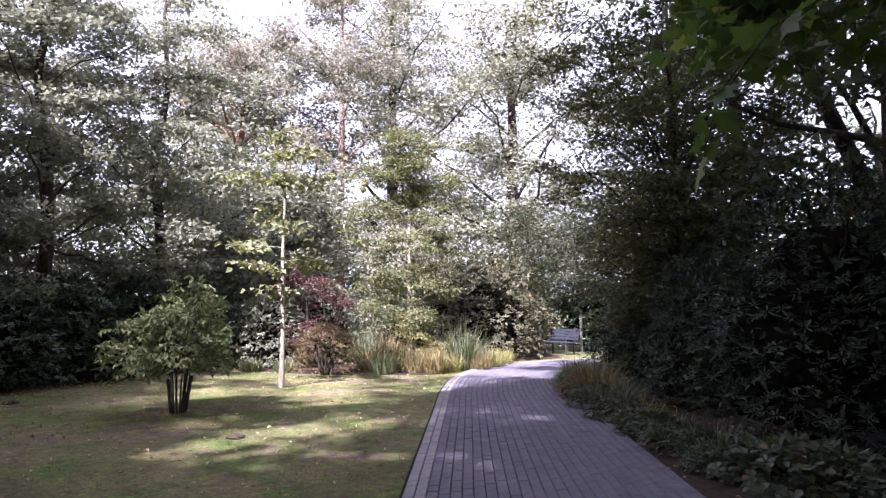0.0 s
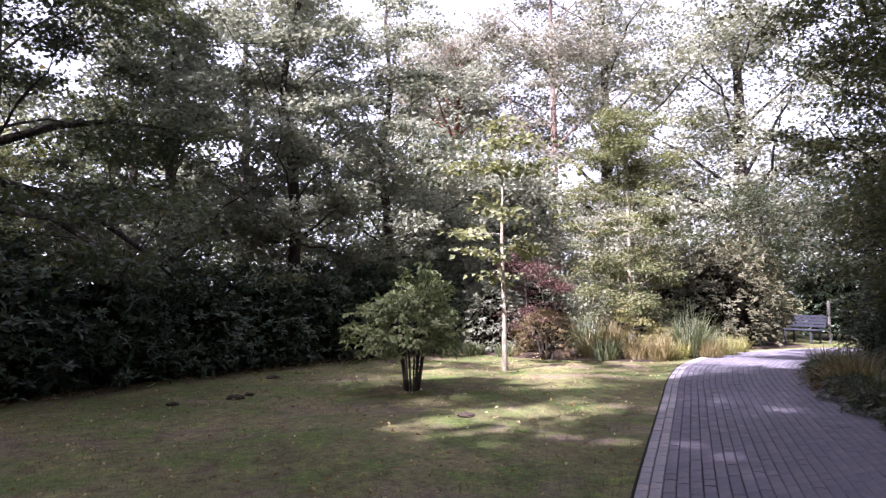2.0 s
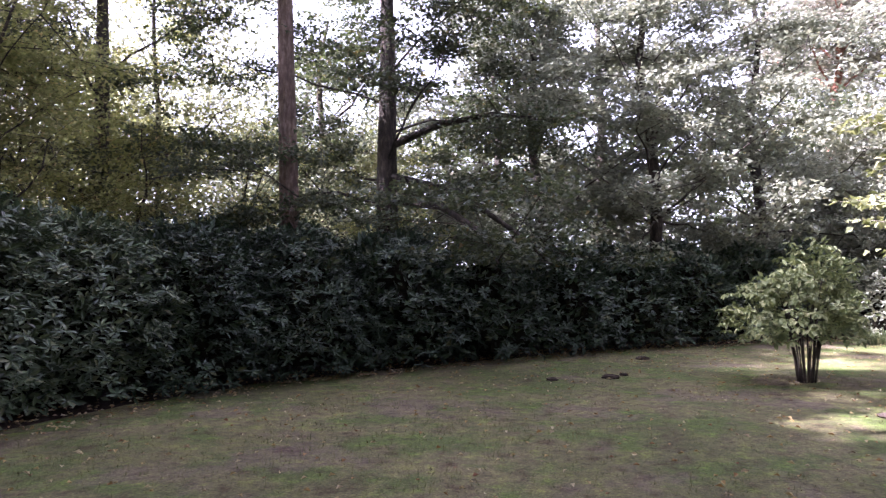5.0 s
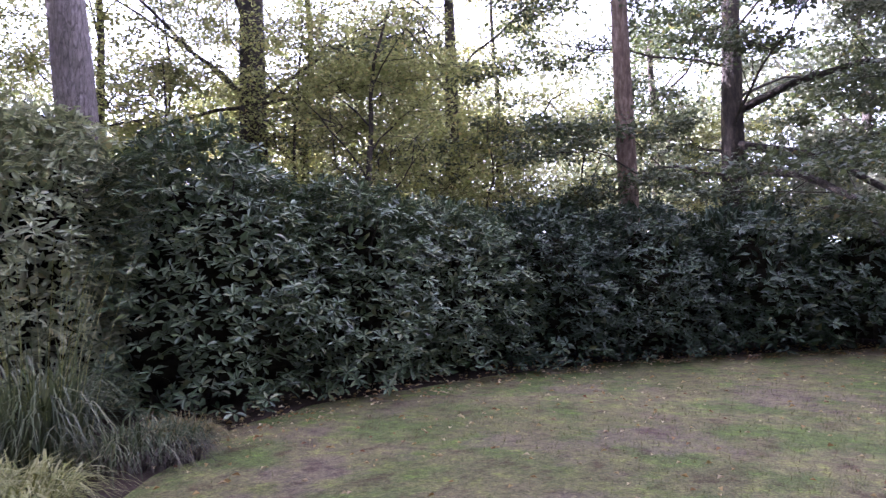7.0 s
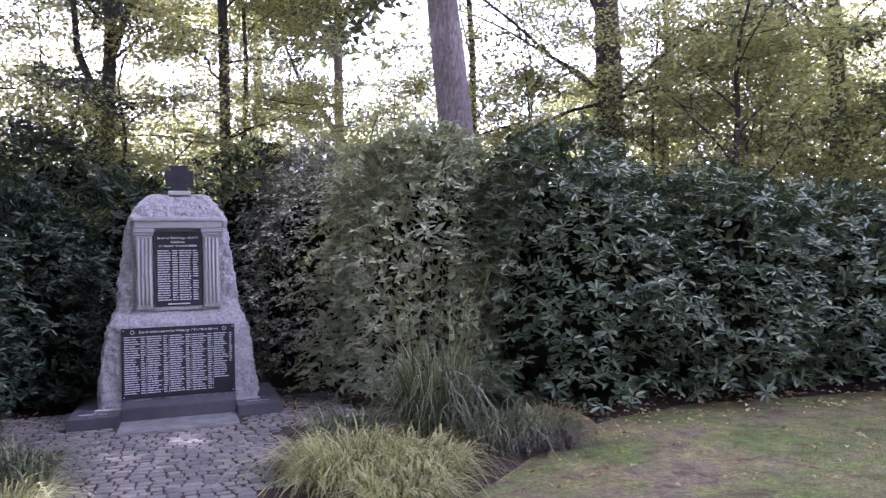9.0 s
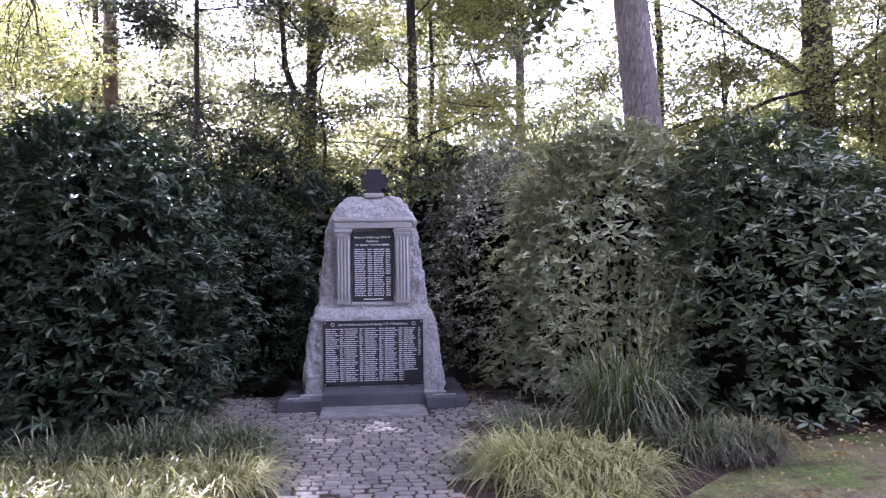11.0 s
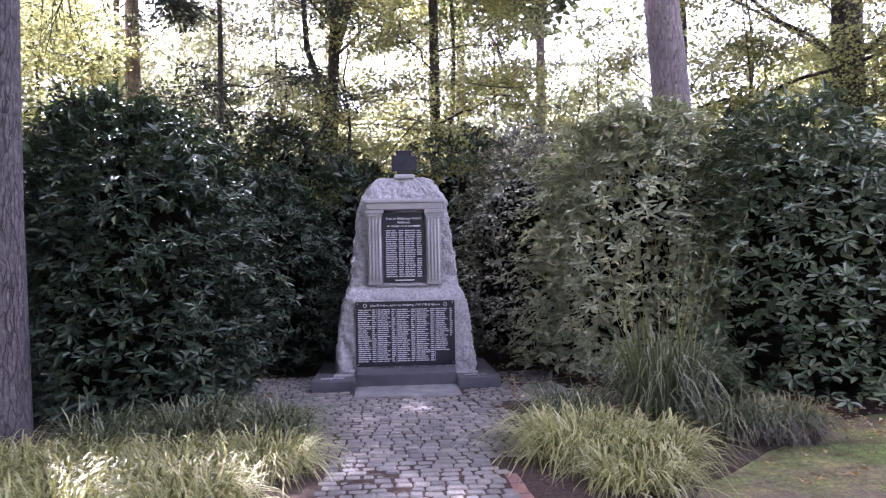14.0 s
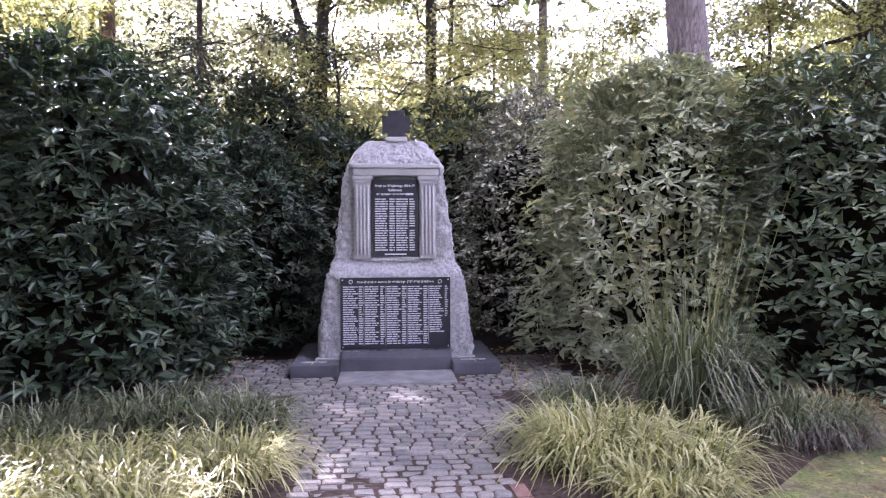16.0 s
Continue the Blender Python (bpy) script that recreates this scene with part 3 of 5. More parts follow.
    for x0, x1, rag in ((-0.22, -0.075, 0.02), (-0.062, -0.004, 0.0), (0.012, 0.145, 0.02), (0.16, 0.218, 0.0)):
        bars(x0, x1, 1.885, 0.0268, 22, rag, yu, up, 0.44, (12,) if x0 > 0.15 else ())
    bm = bmesh.new()
    box(bm, (-0.115, yu - 0.0015, 1.262), (0.125, yu + 0.001, 1.276))
    part("name_bar", bm, LETTER, up)

    low = plaque((-0.6, -0.002, 0.236), (0.6, 0.05, 1.02), "polished black lower plaque with painted lettering")
    yl = -0.004
    line_text("Zum Gedenken unserer im Weltkriege 1939-1945 Gefallenen", 0, 0.962, yl, 0.0335, low)
    for sx in (-1, 1):
        v, f = tube_arrays([(sx * 0.485 + 0.02 * math.cos(a), yl, 0.974 + 0.02 * math.sin(a)) for a in np.linspace(0, 2 * np.pi, 19)], [0.0035] * 19, 5)
        part("roundel", fast_mesh("roundel", v, f, LETTER), LETTER, low)
    for c in range(5):
        x0 = -0.57 + c * 0.235
        rows = 26 if c < 4 else 21
        bars(x0, x0 + 0.16, 0.925, 0.0248, rows, 0.055, yl, low)
        if c < 4:
            bars(x0 + 0.168, x0 + 0.212, 0.925, 0.0248, 26, 0.0, yl, low)
            bm = bmesh.new()
            box(bm, (x0 + 0.222, yl - 0.001, 0.28), (x0 + 0.2245, yl + 0.001, 0.93))
            part("divider", bm, LETTER, low)
        else:
            bars(x0 + 0.168, x0 + 0.205, 0.925, 0.0248, 14, 0.02, yl, low)
    for sx in (-1, 1):
        for z in (0.262, 0.995):
            bm = bmesh.new()
            bmesh.ops.create_uvsphere(bm, u_segments=8, v_segments=5, radius=0.008, matrix=pose(sx * 0.575, -0.003, z))
            part("screw", bm, LETTER, low)

    # stepped foot: two flanking blocks, the dark course between them and the worn slab before it
    for sx in (-1, 1):
        bm = bmesh.new()
        x0, x1 = sorted((sx * 0.6, sx * 1.1))
        box(bm, (x0, -0.35, -0.05), (x1, 1.15, 0.135), 0.012)
        block = part("plinth_block", bm, PLINTH, top, "dark dressed plinth block")
        cx = (x0 + x1) / 2 - 0.02
        loop = [(cx + dx, -0.17 + dy, 0.138) for dx, dy in ((0.0, 0.03), (-0.08, 0.035), (-0.135, 0.02), (-0.135, -0.005), (-0.09, -0.02), (-0.03, -0.005), (0.03, 0.02), (0.09, 0.035), (0.135, 0.015), (0.12, -0.01), (0.06, -0.015))]
        v, f = tube_arrays(loop, [0.0045] * len(loop), 6)
        part("scroll", fast_mesh("scroll", v, f, SCROLL), SCROLL, block, "pale scroll ornament")
        stem = [(cx - 0.03 * sx, 0.0, 0.138), (cx, -0.16, 0.138), (cx + 0.02 * sx, -0.29, 0.138)]
        v, f = tube_arrays(stem, [0.0035] * 3, 6)
        part("scroll", fast_mesh("scroll", v, f, SCROLL), SCROLL, block)
        # mortar fillet under the granite
        bm = bmesh.new()
        lo, hi = sorted((sx * 0.6, sx * 0.87))
        box(bm, (lo, -0.03, 0.13), (hi, 0.06, 0.15), 0.006)
        part("mortar_fillet", bm, SCROLL, top)
    bm = bmesh.new()
    box(bm, (-0.598, -0.165, -0.05), (0.598, 0.06, 0.233))
    for v in bm.verts:                                   # weathered slope on its top
        if v.co.z > 0 and v.co.y < 0:
            v.co.z = 0.165
    bmesh.ops.bevel(bm, geom=bm.edges[:], offset=0.01, segments=2, affect="EDGES")
    part("base_course", bm, PLINTH, top, "dark base course")
    bm = bmesh.new()
    box(bm, (-0.595, -0.80, -0.05), (0.595, -0.169, 0.034), 0.008)
    part("step", bm, SLAB, top, "worn pale slab flush with the paving")

    # iron cross on a small stone foot
    bm = bmesh.new()
    box(bm, (-0.10, 0.36, 2.545), (0.15, 0.6, 2.60), 0.015)
    part("cross_foot", bm, DRESSED, top)
    outer = 0.16
    bm = bmesh.new()
    pts = []
    for k in range(4):
        a = k * math.pi / 2
        ca, sa = math.cos(a), math.sin(a)
        for u, w in ((outer, -0.103), (outer, 0.103), (0.093, 0.093)):
            pts.append((ca * u - sa * w, sa * u + ca * w))
    lo = [bm.verts.new((x + 0.025, 0.45, 2.755 + z)) for x, z in pts]
    hi = [bm.verts.new((x + 0.025, 0.52, 2.755 + z)) for x, z in pts]
    bm.faces.new(lo)
    bm.faces.new(hi[::-1])
    for k in range(len(pts)):
        bm.faces.new((lo[k], hi[k], hi[(k + 1) % len(pts)], lo[(k + 1) % len(pts)]))
    bmesh.ops.recalc_face_normals(bm, faces=bm.faces)
    bmesh.ops.bevel(bm, geom=bm.edges[:], offset=0.006, segments=1, affect="EDGES")
    bmesh.ops.triangulate(bm, faces=[f for f in bm.faces if len(f.verts) > 4])
    part("cross", bm, IRON, top, "dark iron cross with flared arms")
    return top


memorial()

# ---- plants ----
WHORLS = {}


def whorl_mesh(mat, leaf, slim, whorl):
    """One whorl of leaves round the z axis."""
    ang = 2 * np.pi * np.arange(whorl) / whorl + RNG.uniform(-0.3, 0.3, whorl)
    up = np.tile([0.0, 0.0, 1.0], (whorl, 1))
    d = unit(np.stack([np.cos(ang), np.sin(ang), RNG.uniform(0, 0.7, whorl)], -1))
    L = RNG.uniform(*leaf, whorl)
    v, f = long_leaves(d * 0.012, d, up, L, L * slim)
    return fast_mesh("leaf_whorl", v, f, mat)


def bush(x, y, rx, ry, h, mat, label, per_m2=26, leaf=(0.10, 0.15), slim=0.34, whorl=8, inner=2500, turn=0.0, lump=0.15, name="rhododendron_bush", category="shrub", stems=7, skirt=0.03, group="rhododendron hedge", singles=0, tilts=(-0.15, 0.5), stem_mat=None, droop=0.16, core=0.6):
    """An evergreen bush: whorls of leaves on a lumpy dome, more leaves, stems and a near-black core inside."""
    reseed(x, y, h)
    top = thing(name, label, category, (x, y, 0), group)
    seed = RNG.uniform(0, 50)
    area = 2 * np.pi * math.sqrt((rx ** 2 + ry ** 2) / 2) * h * 0.85
    n = int(area * per_m2)

    def on_dome(n, r_lo, r_hi):
        zt = RNG.uniform(skirt, 0.995, n) ** 0.9
        ph = RNG.uniform(0, 2 * np.pi, n)
        prof = np.sqrt(np.maximum(1 - zt ** 2.8, 0.0)) * (0.94 + 0.06 * np.minimum(zt / 0.35, 1))
        lumps = np.array([1 + lump * 1.5 * noise.noise((math.cos(a) * 1.9 + seed, math.sin(a) * 1.9, z * 2.6)) + lump * noise.noise((math.cos(a) * 4.5, math.sin(a) * 4.5 + seed, z * 5.5)) for a, z in zip(ph, zt)])
        r = lumps * RNG.uniform(r_lo, r_hi, n)
        c, s = np.cos(ph), np.sin(ph)
        p = np.stack([rx * prof * r * c, ry * prof * r * s, h * zt * (0.93 + 0.07 * r) * np.where(zt > 0.6, 0.6 + 0.4 * lumps, 1)], -1)
        nrm = unit(np.stack([c / rx * prof, s / ry * prof, zt ** 1.8 / h * 1.3 + 0.1], -1))
        return p, nrm

    p, nrm = on_dome(n, 0.76, 1.05)
    up = unit(nrm * 0.55 + np.array([0, 0, 0.95]) + RNG.normal(0, 0.24, (n, 3)))
    if singles:
        # the whorls on the side towards the lawn and the path are objects of their own
        front = np.flatnonzero((p[:, 1] < -0.25 * ry) & (p[:, 2] > 0.3) & (p[:, 2] < 0.8 * h))[:singles]
        shapes = WHORLS.setdefault((mat.name, leaf), [whorl_mesh(mat, leaf, slim, whorl) for _ in range(5)])
        for i in front:
            ob = new("leaf_whorl", shapes[int(i) % 5])
            ob.parent = top
            turn_up = Vector(up[i]).to_track_quat("Z", "Y").to_matrix().to_4x4()
            ob.matrix_basis = Matrix.Translation(p[i]) @ turn_up @ pose(0, 0, 0, 0, 0, float(RNG.uniform(0, 360)))
        rest = np.setdiff1d(np.arange(n), front)
        p, up, n = p[rest], up[rest], len(rest)
    a, b = frames_of(up, random_dirs(n))
    ps, ds, ups, ls = [], [], [], []
    for k in range(whorl):
        ang = 2 * np.pi * k / whorl + RNG.uniform(-0.3, 0.3, n)
        tilt = RNG.uniform(*tilts, n)[:, None]
        d = unit((a * np.cos(ang)[:, None] + b * np.sin(ang)[:, None]) + up * tilt)
        ps.append(p + d * 0.012)
        ds.append(d)
        ups.append(up)
        ls.append(RNG.uniform(*leaf, n))
    L = np.concatenate(ls)
    v, f = long_leaves(np.concatenate(ps), np.concatenate(ds), np.concatenate(ups) + RNG.normal(0, 0.15, (len(L), 3)), L, L * slim * RNG.uniform(0.85, 1.15, len(L)), droop)
    c = (v, f)
    part("foliage", fast_mesh("foliage", *c, mat), mat, top, "", "stuff")
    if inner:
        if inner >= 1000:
            # near-black dome that stands in for the shade inside the bush
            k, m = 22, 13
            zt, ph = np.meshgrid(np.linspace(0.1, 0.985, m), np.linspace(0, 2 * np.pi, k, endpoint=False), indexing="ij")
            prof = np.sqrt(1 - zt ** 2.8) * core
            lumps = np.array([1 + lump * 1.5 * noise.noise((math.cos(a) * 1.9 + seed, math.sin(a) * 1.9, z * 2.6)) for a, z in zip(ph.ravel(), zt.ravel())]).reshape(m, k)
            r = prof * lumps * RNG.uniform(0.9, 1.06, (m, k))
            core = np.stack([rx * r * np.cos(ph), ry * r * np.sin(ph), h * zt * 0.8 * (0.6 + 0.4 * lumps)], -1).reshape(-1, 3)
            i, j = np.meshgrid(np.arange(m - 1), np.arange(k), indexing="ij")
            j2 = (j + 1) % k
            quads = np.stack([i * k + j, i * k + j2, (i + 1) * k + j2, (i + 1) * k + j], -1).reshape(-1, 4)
            part("twig_core", fast_mesh("twig_core", core, quads, SHADE_CORE), SHADE_CORE, top, "", "stuff")
        q, qn = on_dome(inner, 0.58, 0.88)
        d = unit(qn + RNG.normal(0, 0.8, (inner, 3)))
        L = RNG.uniform(*leaf, inner) * 1.3
        part("inner_foliage", fast_mesh("inner_foliage", *kite_leaves(q, d, qn + RNG.normal(0, 0.4, (inner, 3)), L, L * 0.44), mat), mat, top, "", "stuff")
    for k in range(stems):
        az = 2 * np.pi * k / stems + RNG.uniform(-0.3, 0.3)
        r = RNG.uniform(0.3, 0.62)
        e = np.array([math.cos(az) * rx * r, math.sin(az) * ry * r, h * RNG.uniform(0.6, 0.85)])
        line = [np.array([math.cos(az) * 0.12, math.sin(az) * 0.12, -0.05]) * (1 - u) + e * u + np.array([0, 0, 0.25 * math.sin(u * 3.1)]) for u in np.linspace(0, 1, 6)]
        part("stem", fast_mesh("stem", *tube_arrays(line, np.linspace(0.035, 0.01, 6) * (0.42 if stem_mat else 1), 6), stem_mat or BARK_DARK, True), stem_mat or BARK_DARK, top)
    top.rotation_euler[2] = radians(turn)
    return top


def tree(name, label, x, y, h, r, mat, bark, crown, spread, clumps=160, per=70, leaf=0.10, lean=(0.0, 0.0), limbs=9, shape="round", clump_r=0.5, flat=0.34, wiggle=0.12, category="tree", rise=0.75, droop=0.0, extra=(), group="", width=0.62, start=0.3, bough=0.34, stray=0.45, fine=True, low=None, limb=1.0):
    """A tree: tapered trunk, curved limbs, twigs to every clump of leaves."""
    if fine == 2:
        per, leaf = int(per * 2.3), leaf * 0.62
    elif fine is True and leaf < 0.27:
        per, leaf = int(per * 1.35), leaf * 0.84
    reseed(x, y, h)
    top = thing(name, label, category, (x, y, 0), group)
    seed = RNG.uniform(0, 99)
    k = 12
    ts = np.linspace(0, 1, k)
    trunk = np.stack([[lean[0] * h * t + wiggle * noise.noise((t * 3 + seed, 0, 0)) * t * 4 * r ** 0.3, lean[1] * h * t + wiggle * noise.noise((0, t * 3 + seed, 0)) * t * 4 * r ** 0.3, -0.1 + (h * 0.96 + 0.1) * t] for t in ts])
    rad = r * (1 - 0.82 * ts ** 1.2)
    rad[0] *= 1.25
    part("trunk", fast_mesh("trunk", *tube_arrays(trunk, rad, 14), bark, True), bark, top)
    z0, z1 = crown

    def reach(z):
        u = min(max((z - z0) / (z1 - z0), 0), 1)
        if shape == "cone":
            return spread * (1 - u) ** 0.8 * min(1, 0.35 + u * 3)
        if shape == "vase":
            return spread * (0.35 + 0.65 * u ** 0.7) * math.sqrt(max(0.02, 1 - max(0, u - 0.75) ** 2 * 14))
        return spread * math.sqrt(max(0.05, 1 - (2 * u - 0.85) ** 2 / 1.4))

    lines = []
    for i in range(limbs):
        u = (i + 0.5) / limbs
        z = z0 + (z1 - z0) * u * 0.92
        base_z = max(0.25 * h if h > 4 else 0.2, z - reach(z) * rise)
        base_z = min(base_z, h * 0.94)
        o = np.array([np.interp(base_z, trunk[:, 2], trunk[:, c]) for c in range(3)])
        az = i * 2.399 + RNG.uniform(-0.4, 0.4)
        R = reach(z) * RNG.uniform(0.8, 1.05)
        bend = RNG.uniform(-0.25, 0.25)
        pts = []
        for t in np.linspace(0, 1, 7):
            q = az + bend * t
            pts.append(o + np.array([math.cos(q) * R * t, math.sin(q) * R * t, (z - base_z) * t ** 0.8 - droop * R * t ** 2]) + np.array([noise.noise((t * 4, i * 3.1, seed)), noise.noise((i * 2.7, t * 4, seed)), 0.6 * noise.noise((seed, t * 4, i))]) * 0.2 * R * t ** 0.7)
        lr = limb * max(0.012, min(0.4 * np.interp(base_z, trunk[:, 2], rad), 0.022 * R + 0.01))
        lines.append((np.array(pts), lr))
    for pts in extra:
        lines.append((np.array(pts, float) - np.array([x, y, 0]), bough * r))
    for pts, lr in lines:
        part("limb", fast_mesh("limb", *tube_arrays(pts, np.linspace(lr, lr * 0.22, len(pts)), 7), bark, True), bark, top)
    # boughs end in nodes, and clumps of leaves gather round the nodes
    twigs, centres, nodes = [], [], []
    for c in range(max(8, clumps // 6)):
        if c % 6 == 0 and shape != "vase":
            zq = h * 0.96 - (h * 0.96 - z0) * RNG.uniform(0, 0.5)
            o = np.array([np.interp(zq, trunk[:, 2], trunk[:, q]) for q in range(3)])
            e = o + random_dirs(1)[0] * np.array([1, 1, 0.6]) * reach(zq) * RNG.uniform(0.1, 0.6)
        else:
            pts, lr = lines[c % len(lines)]
            s = (start + (1 - start) * RNG.uniform(0, 1) ** 0.8) * (len(pts) - 1)
            i = min(int(s), len(pts) - 2)
            o = pts[i] + (pts[i + 1] - pts[i]) * (s - i)
            length = np.linalg.norm(pts[-1] - pts[0])
            e = o + random_dirs(1, 0.9)[0] * length * RNG.uniform(0.08, stray)
        e[2] = max(e[2], low or z0 * 0.8)
        twigs.append(tube_arrays([o, e], [0.014 + 0.005 * r, 0.007], 3))
        nodes.append(e)
    loose = clump_r * 1.15
    for c in range(clumps):
        o = nodes[c % len(nodes)]
        e = o + RNG.normal(0, 1, 3) * np.array([loose, loose, loose * 0.42])
        e[2] = max(e[2], low or z0 * 0.75)
        twigs.append(tube_arrays([o, e], [0.007, 0.003], 3))
        centres.append((e, o))
    part("twig_work", fast_mesh("twig_work", *joined(twigs), bark), bark, top, "", "stuff")
    n = clumps * per
    ce = np.repeat(np.array([c for c, _ in centres]), per, 0)
    co = np.repeat(np.array([o for _, o in centres]), per, 0)
    size = np.repeat(RNG.uniform(0.6, 1.25, clumps), per)[:, None] * clump_r
    off = RNG.normal(size=(n, 3)) * np.array([1, 1, flat]) * size * 0.5
    p = ce + (co - ce) * RNG.uniform(0, 0.45, n)[:, None] + off
    d = unit((off + RNG.normal(0, 0.5, (n, 3)) * size) * np.array([1, 1, 0.6]) + np.array([0, 0, -0.2]) * size)
    up = unit(np.array([0, 0, 1.0]) + RNG.normal(0, 0.62, (n, 3)))
    L = leaf * RNG.uniform(0.65, 1.25, n) * (0.84 if fine else 1)
    part("crown", fast_mesh("crown", *(lobed_leaves if fine == "lobed" else small_leaves if fine else kite_leaves)(p, d, up, L, L * width * (1.45 if fine else 1)), mat), mat, top, "", "stuff")
    return top


def grass_clump(name, label, x, y, r, h, n, mat, width=0.008, lean=0.35, arch=0.4, category="ornamental grass", z=0.0, stalks=0, stalk_h=1.5, group="", jumble=0.95, stalk_lean=(0.05, 0.38), vary=0.24):
    """A tuft of arching blades, with flowering stalks where it has them."""
    reseed(x, y, h)
    top = thing(name, label, category, (x, y, z), group)
    q = np.sqrt(RNG.uniform(0, 1, n)) * r * 0.55
    az0 = RNG.uniform(0, 2 * np.pi, n)
    p = np.stack([q * np.cos(az0), q * np.sin(az0), np.full(n, -0.02)], -1)
    az = az0 + RNG.normal(0, jumble, n)
    L = h * RNG.uniform(0.45, 1.3, n)
    outer = q > r * 0.36
    shape = dict(width=width * RNG.uniform(0.7, 1.3, n), lean=np.clip(RNG.normal(lean, vary, n), 0, 0.92), arch=np.clip(RNG.normal(arch, 0.26, n), 0.02, 1.0))
    for nm, pick in (("core_tuft", ~outer), ("outer_tuft", outer)):
        v, f = blades(p[pick], az[pick], L[pick], **{key: val[pick] for key, val in shape.items()})
        part(nm, fast_mesh(nm, v, f, mat), mat, top, "", "stuff")
    for k in range(stalks):
        a, b = RNG.uniform(0, 2 * np.pi), RNG.uniform(0, r * 0.5)
        o = np.array([b * math.cos(a), b * math.sin(a), 0])
        tilt = np.array([math.cos(a), math.sin(a), 0]) * RNG.uniform(*stalk_lean) * stalk_h
        e = o + tilt + np.array([0, 0, stalk_h * RNG.uniform(0.75, 1.1)])
        part("stalk", fast_mesh("stalk", *tube_arrays([o, (o + e) / 2 - tilt * 0.1, e], [0.0027, 0.0023, 0.0016], 5), SEDGE), SEDGE, top)
    return top

# ---- shrubs round the memorial ----
R_LABEL = "dense rhododendron bush with dark leathery whorled leaves"
bush(-3.0, -0.6, 1.55, 1.45, 3.25, GREEN_DARK, "large dark rhododendron bush beside the memorial", 62, (0.085, 0.135), 0.31, 7, turn=20, inner=6500, singles=160, group="bushes round the memorial")
bush(-1.95, 1.7, 1.3, 1.2, 2.75, GREEN_DARK, "dark rhododendron bush behind the memorial", 50, (0.085, 0.125), 0.32, 7, inner=4000, singles=60, group="bushes round the memorial")
bush(-5.3, -0.5, 1.5, 1.4, 3.5, GREEN_DARK, R_LABEL, 34, (0.09, 0.135), inner=3200, group="bushes round the memorial")
bush(-4.9, 1.6, 1.5, 1.5, 3.1, GREEN_DARK, R_LABEL, 24, (0.10, 0.14), inner=2500, group="bushes round the memorial")
bush(1.85, 1.9, 1.15, 1.1, 3.35, GREEN_GLOSS, "tall glossy small-leaved evergreen shrub behind the memorial", 64, (0.06, 0.095), 0.42, 7, 4000, group="bushes round the memorial", name="evergreen_shrub")
bush(3.05, 0.15, 1.62, 1.35, 3.4, GREEN_SILVER, "grey-green rhododendron bush beside the memorial", 60, (0.09, 0.14), 0.30, 7, inner=7500, singles=160, group="bushes round the memorial")

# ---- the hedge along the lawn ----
# nearer bushes take the brightened leaf in place of more light
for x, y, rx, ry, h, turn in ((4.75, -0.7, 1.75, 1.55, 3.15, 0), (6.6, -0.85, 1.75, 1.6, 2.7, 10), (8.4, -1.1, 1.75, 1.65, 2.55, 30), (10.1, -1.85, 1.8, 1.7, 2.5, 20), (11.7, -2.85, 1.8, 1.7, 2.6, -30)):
    bush(x - 0.08, y - 0.16, rx, ry, h, GREEN_LIT if x < 9.5 else GREEN_DARK, R_LABEL, 50, (0.095, 0.14), 0.32, 7, turn=turn, inner=3200, singles=150)
for x, y, rx, ry, h, turn in ((13.3, -4.2, 1.8, 1.7, 2.5, -40), (14.9, -5.6, 1.8, 1.7, 2.45, -40), (16.5, -7.0, 1.8, 1.7, 2.4, -40), (17.9, -8.5, 1.8, 1.7, 2.4, -50), (19.3, -10.1, 1.8, 1.7, 2.4, -50), (20.6, -11.8, 1.8, 1.7, 2.45, -60), (21.7, -13.4, 1.8, 1.7, 2.6, -60)):
    bush(x - 0.1, y - 0.15, rx, ry, h, GREEN_DARK, R_LABEL, 17, (0.12, 0.18), turn=turn, inner=1900, stems=4)
for x, y, h in ((6.0, 1.5, 3.0), (9.5, 1.2, 2.8), (13.0, -0.6, 2.9), (16.6, -3.4, 2.8), (19.6, -6.2, 2.8)):
    bush(x, y, 1.8, 1.4, h, GREEN_DARK, R_LABEL, 8, (0.14, 0.2), inner=1300, stems=4)

# ---- grasses before the memorial ----
S_LABEL = "low mound of yellow-striped arching sedge"
for x, y, r, h in ((-1.15, -3.15, 0.6, 0.44), (-1.75, -3.3, 0.65, 0.46), (-2.4, -3.2, 0.65, 0.44), (-3.05, -3.1, 0.6, 0.42), (-1.5, -3.9, 0.6, 0.40), (-2.3, -3.9, 0.6, 0.40), (-3.1, -3.8, 0.55, 0.40)):
    grass_clump("sedge", S_LABEL, x, y, r, h, 780, SEDGE, 0.0135, 0.42, 0.95, jumble=1.0, group="sedges")
# same sedge as in front; the darker leaf stands in for shade
for x, y, r, h in ((-1.25, -2.35, 0.6, 0.55), (-1.85, -2.15, 0.65, 0.58), (-2.5, -2.45, 0.6, 0.52)):
    grass_clump("sedge", "arching sedge under the bush, its leaf greyed for the shade", x, y, r, h, 700, REED, 0.012, 0.36, 0.9, jumble=1.0, group="sedges")
grass_clump("sedge", S_LABEL, 1.3, -3.0, 0.8, 0.5, 1300, SEDGE, 0.0135, 0.42, 0.95, jumble=0.8, group="sedges")
grass_clump("sedge", S_LABEL, 1.5, -3.75, 0.6, 0.38, 560, SEDGE, 0.0135, 0.42, 0.95, jumble=0.8, group="sedges")
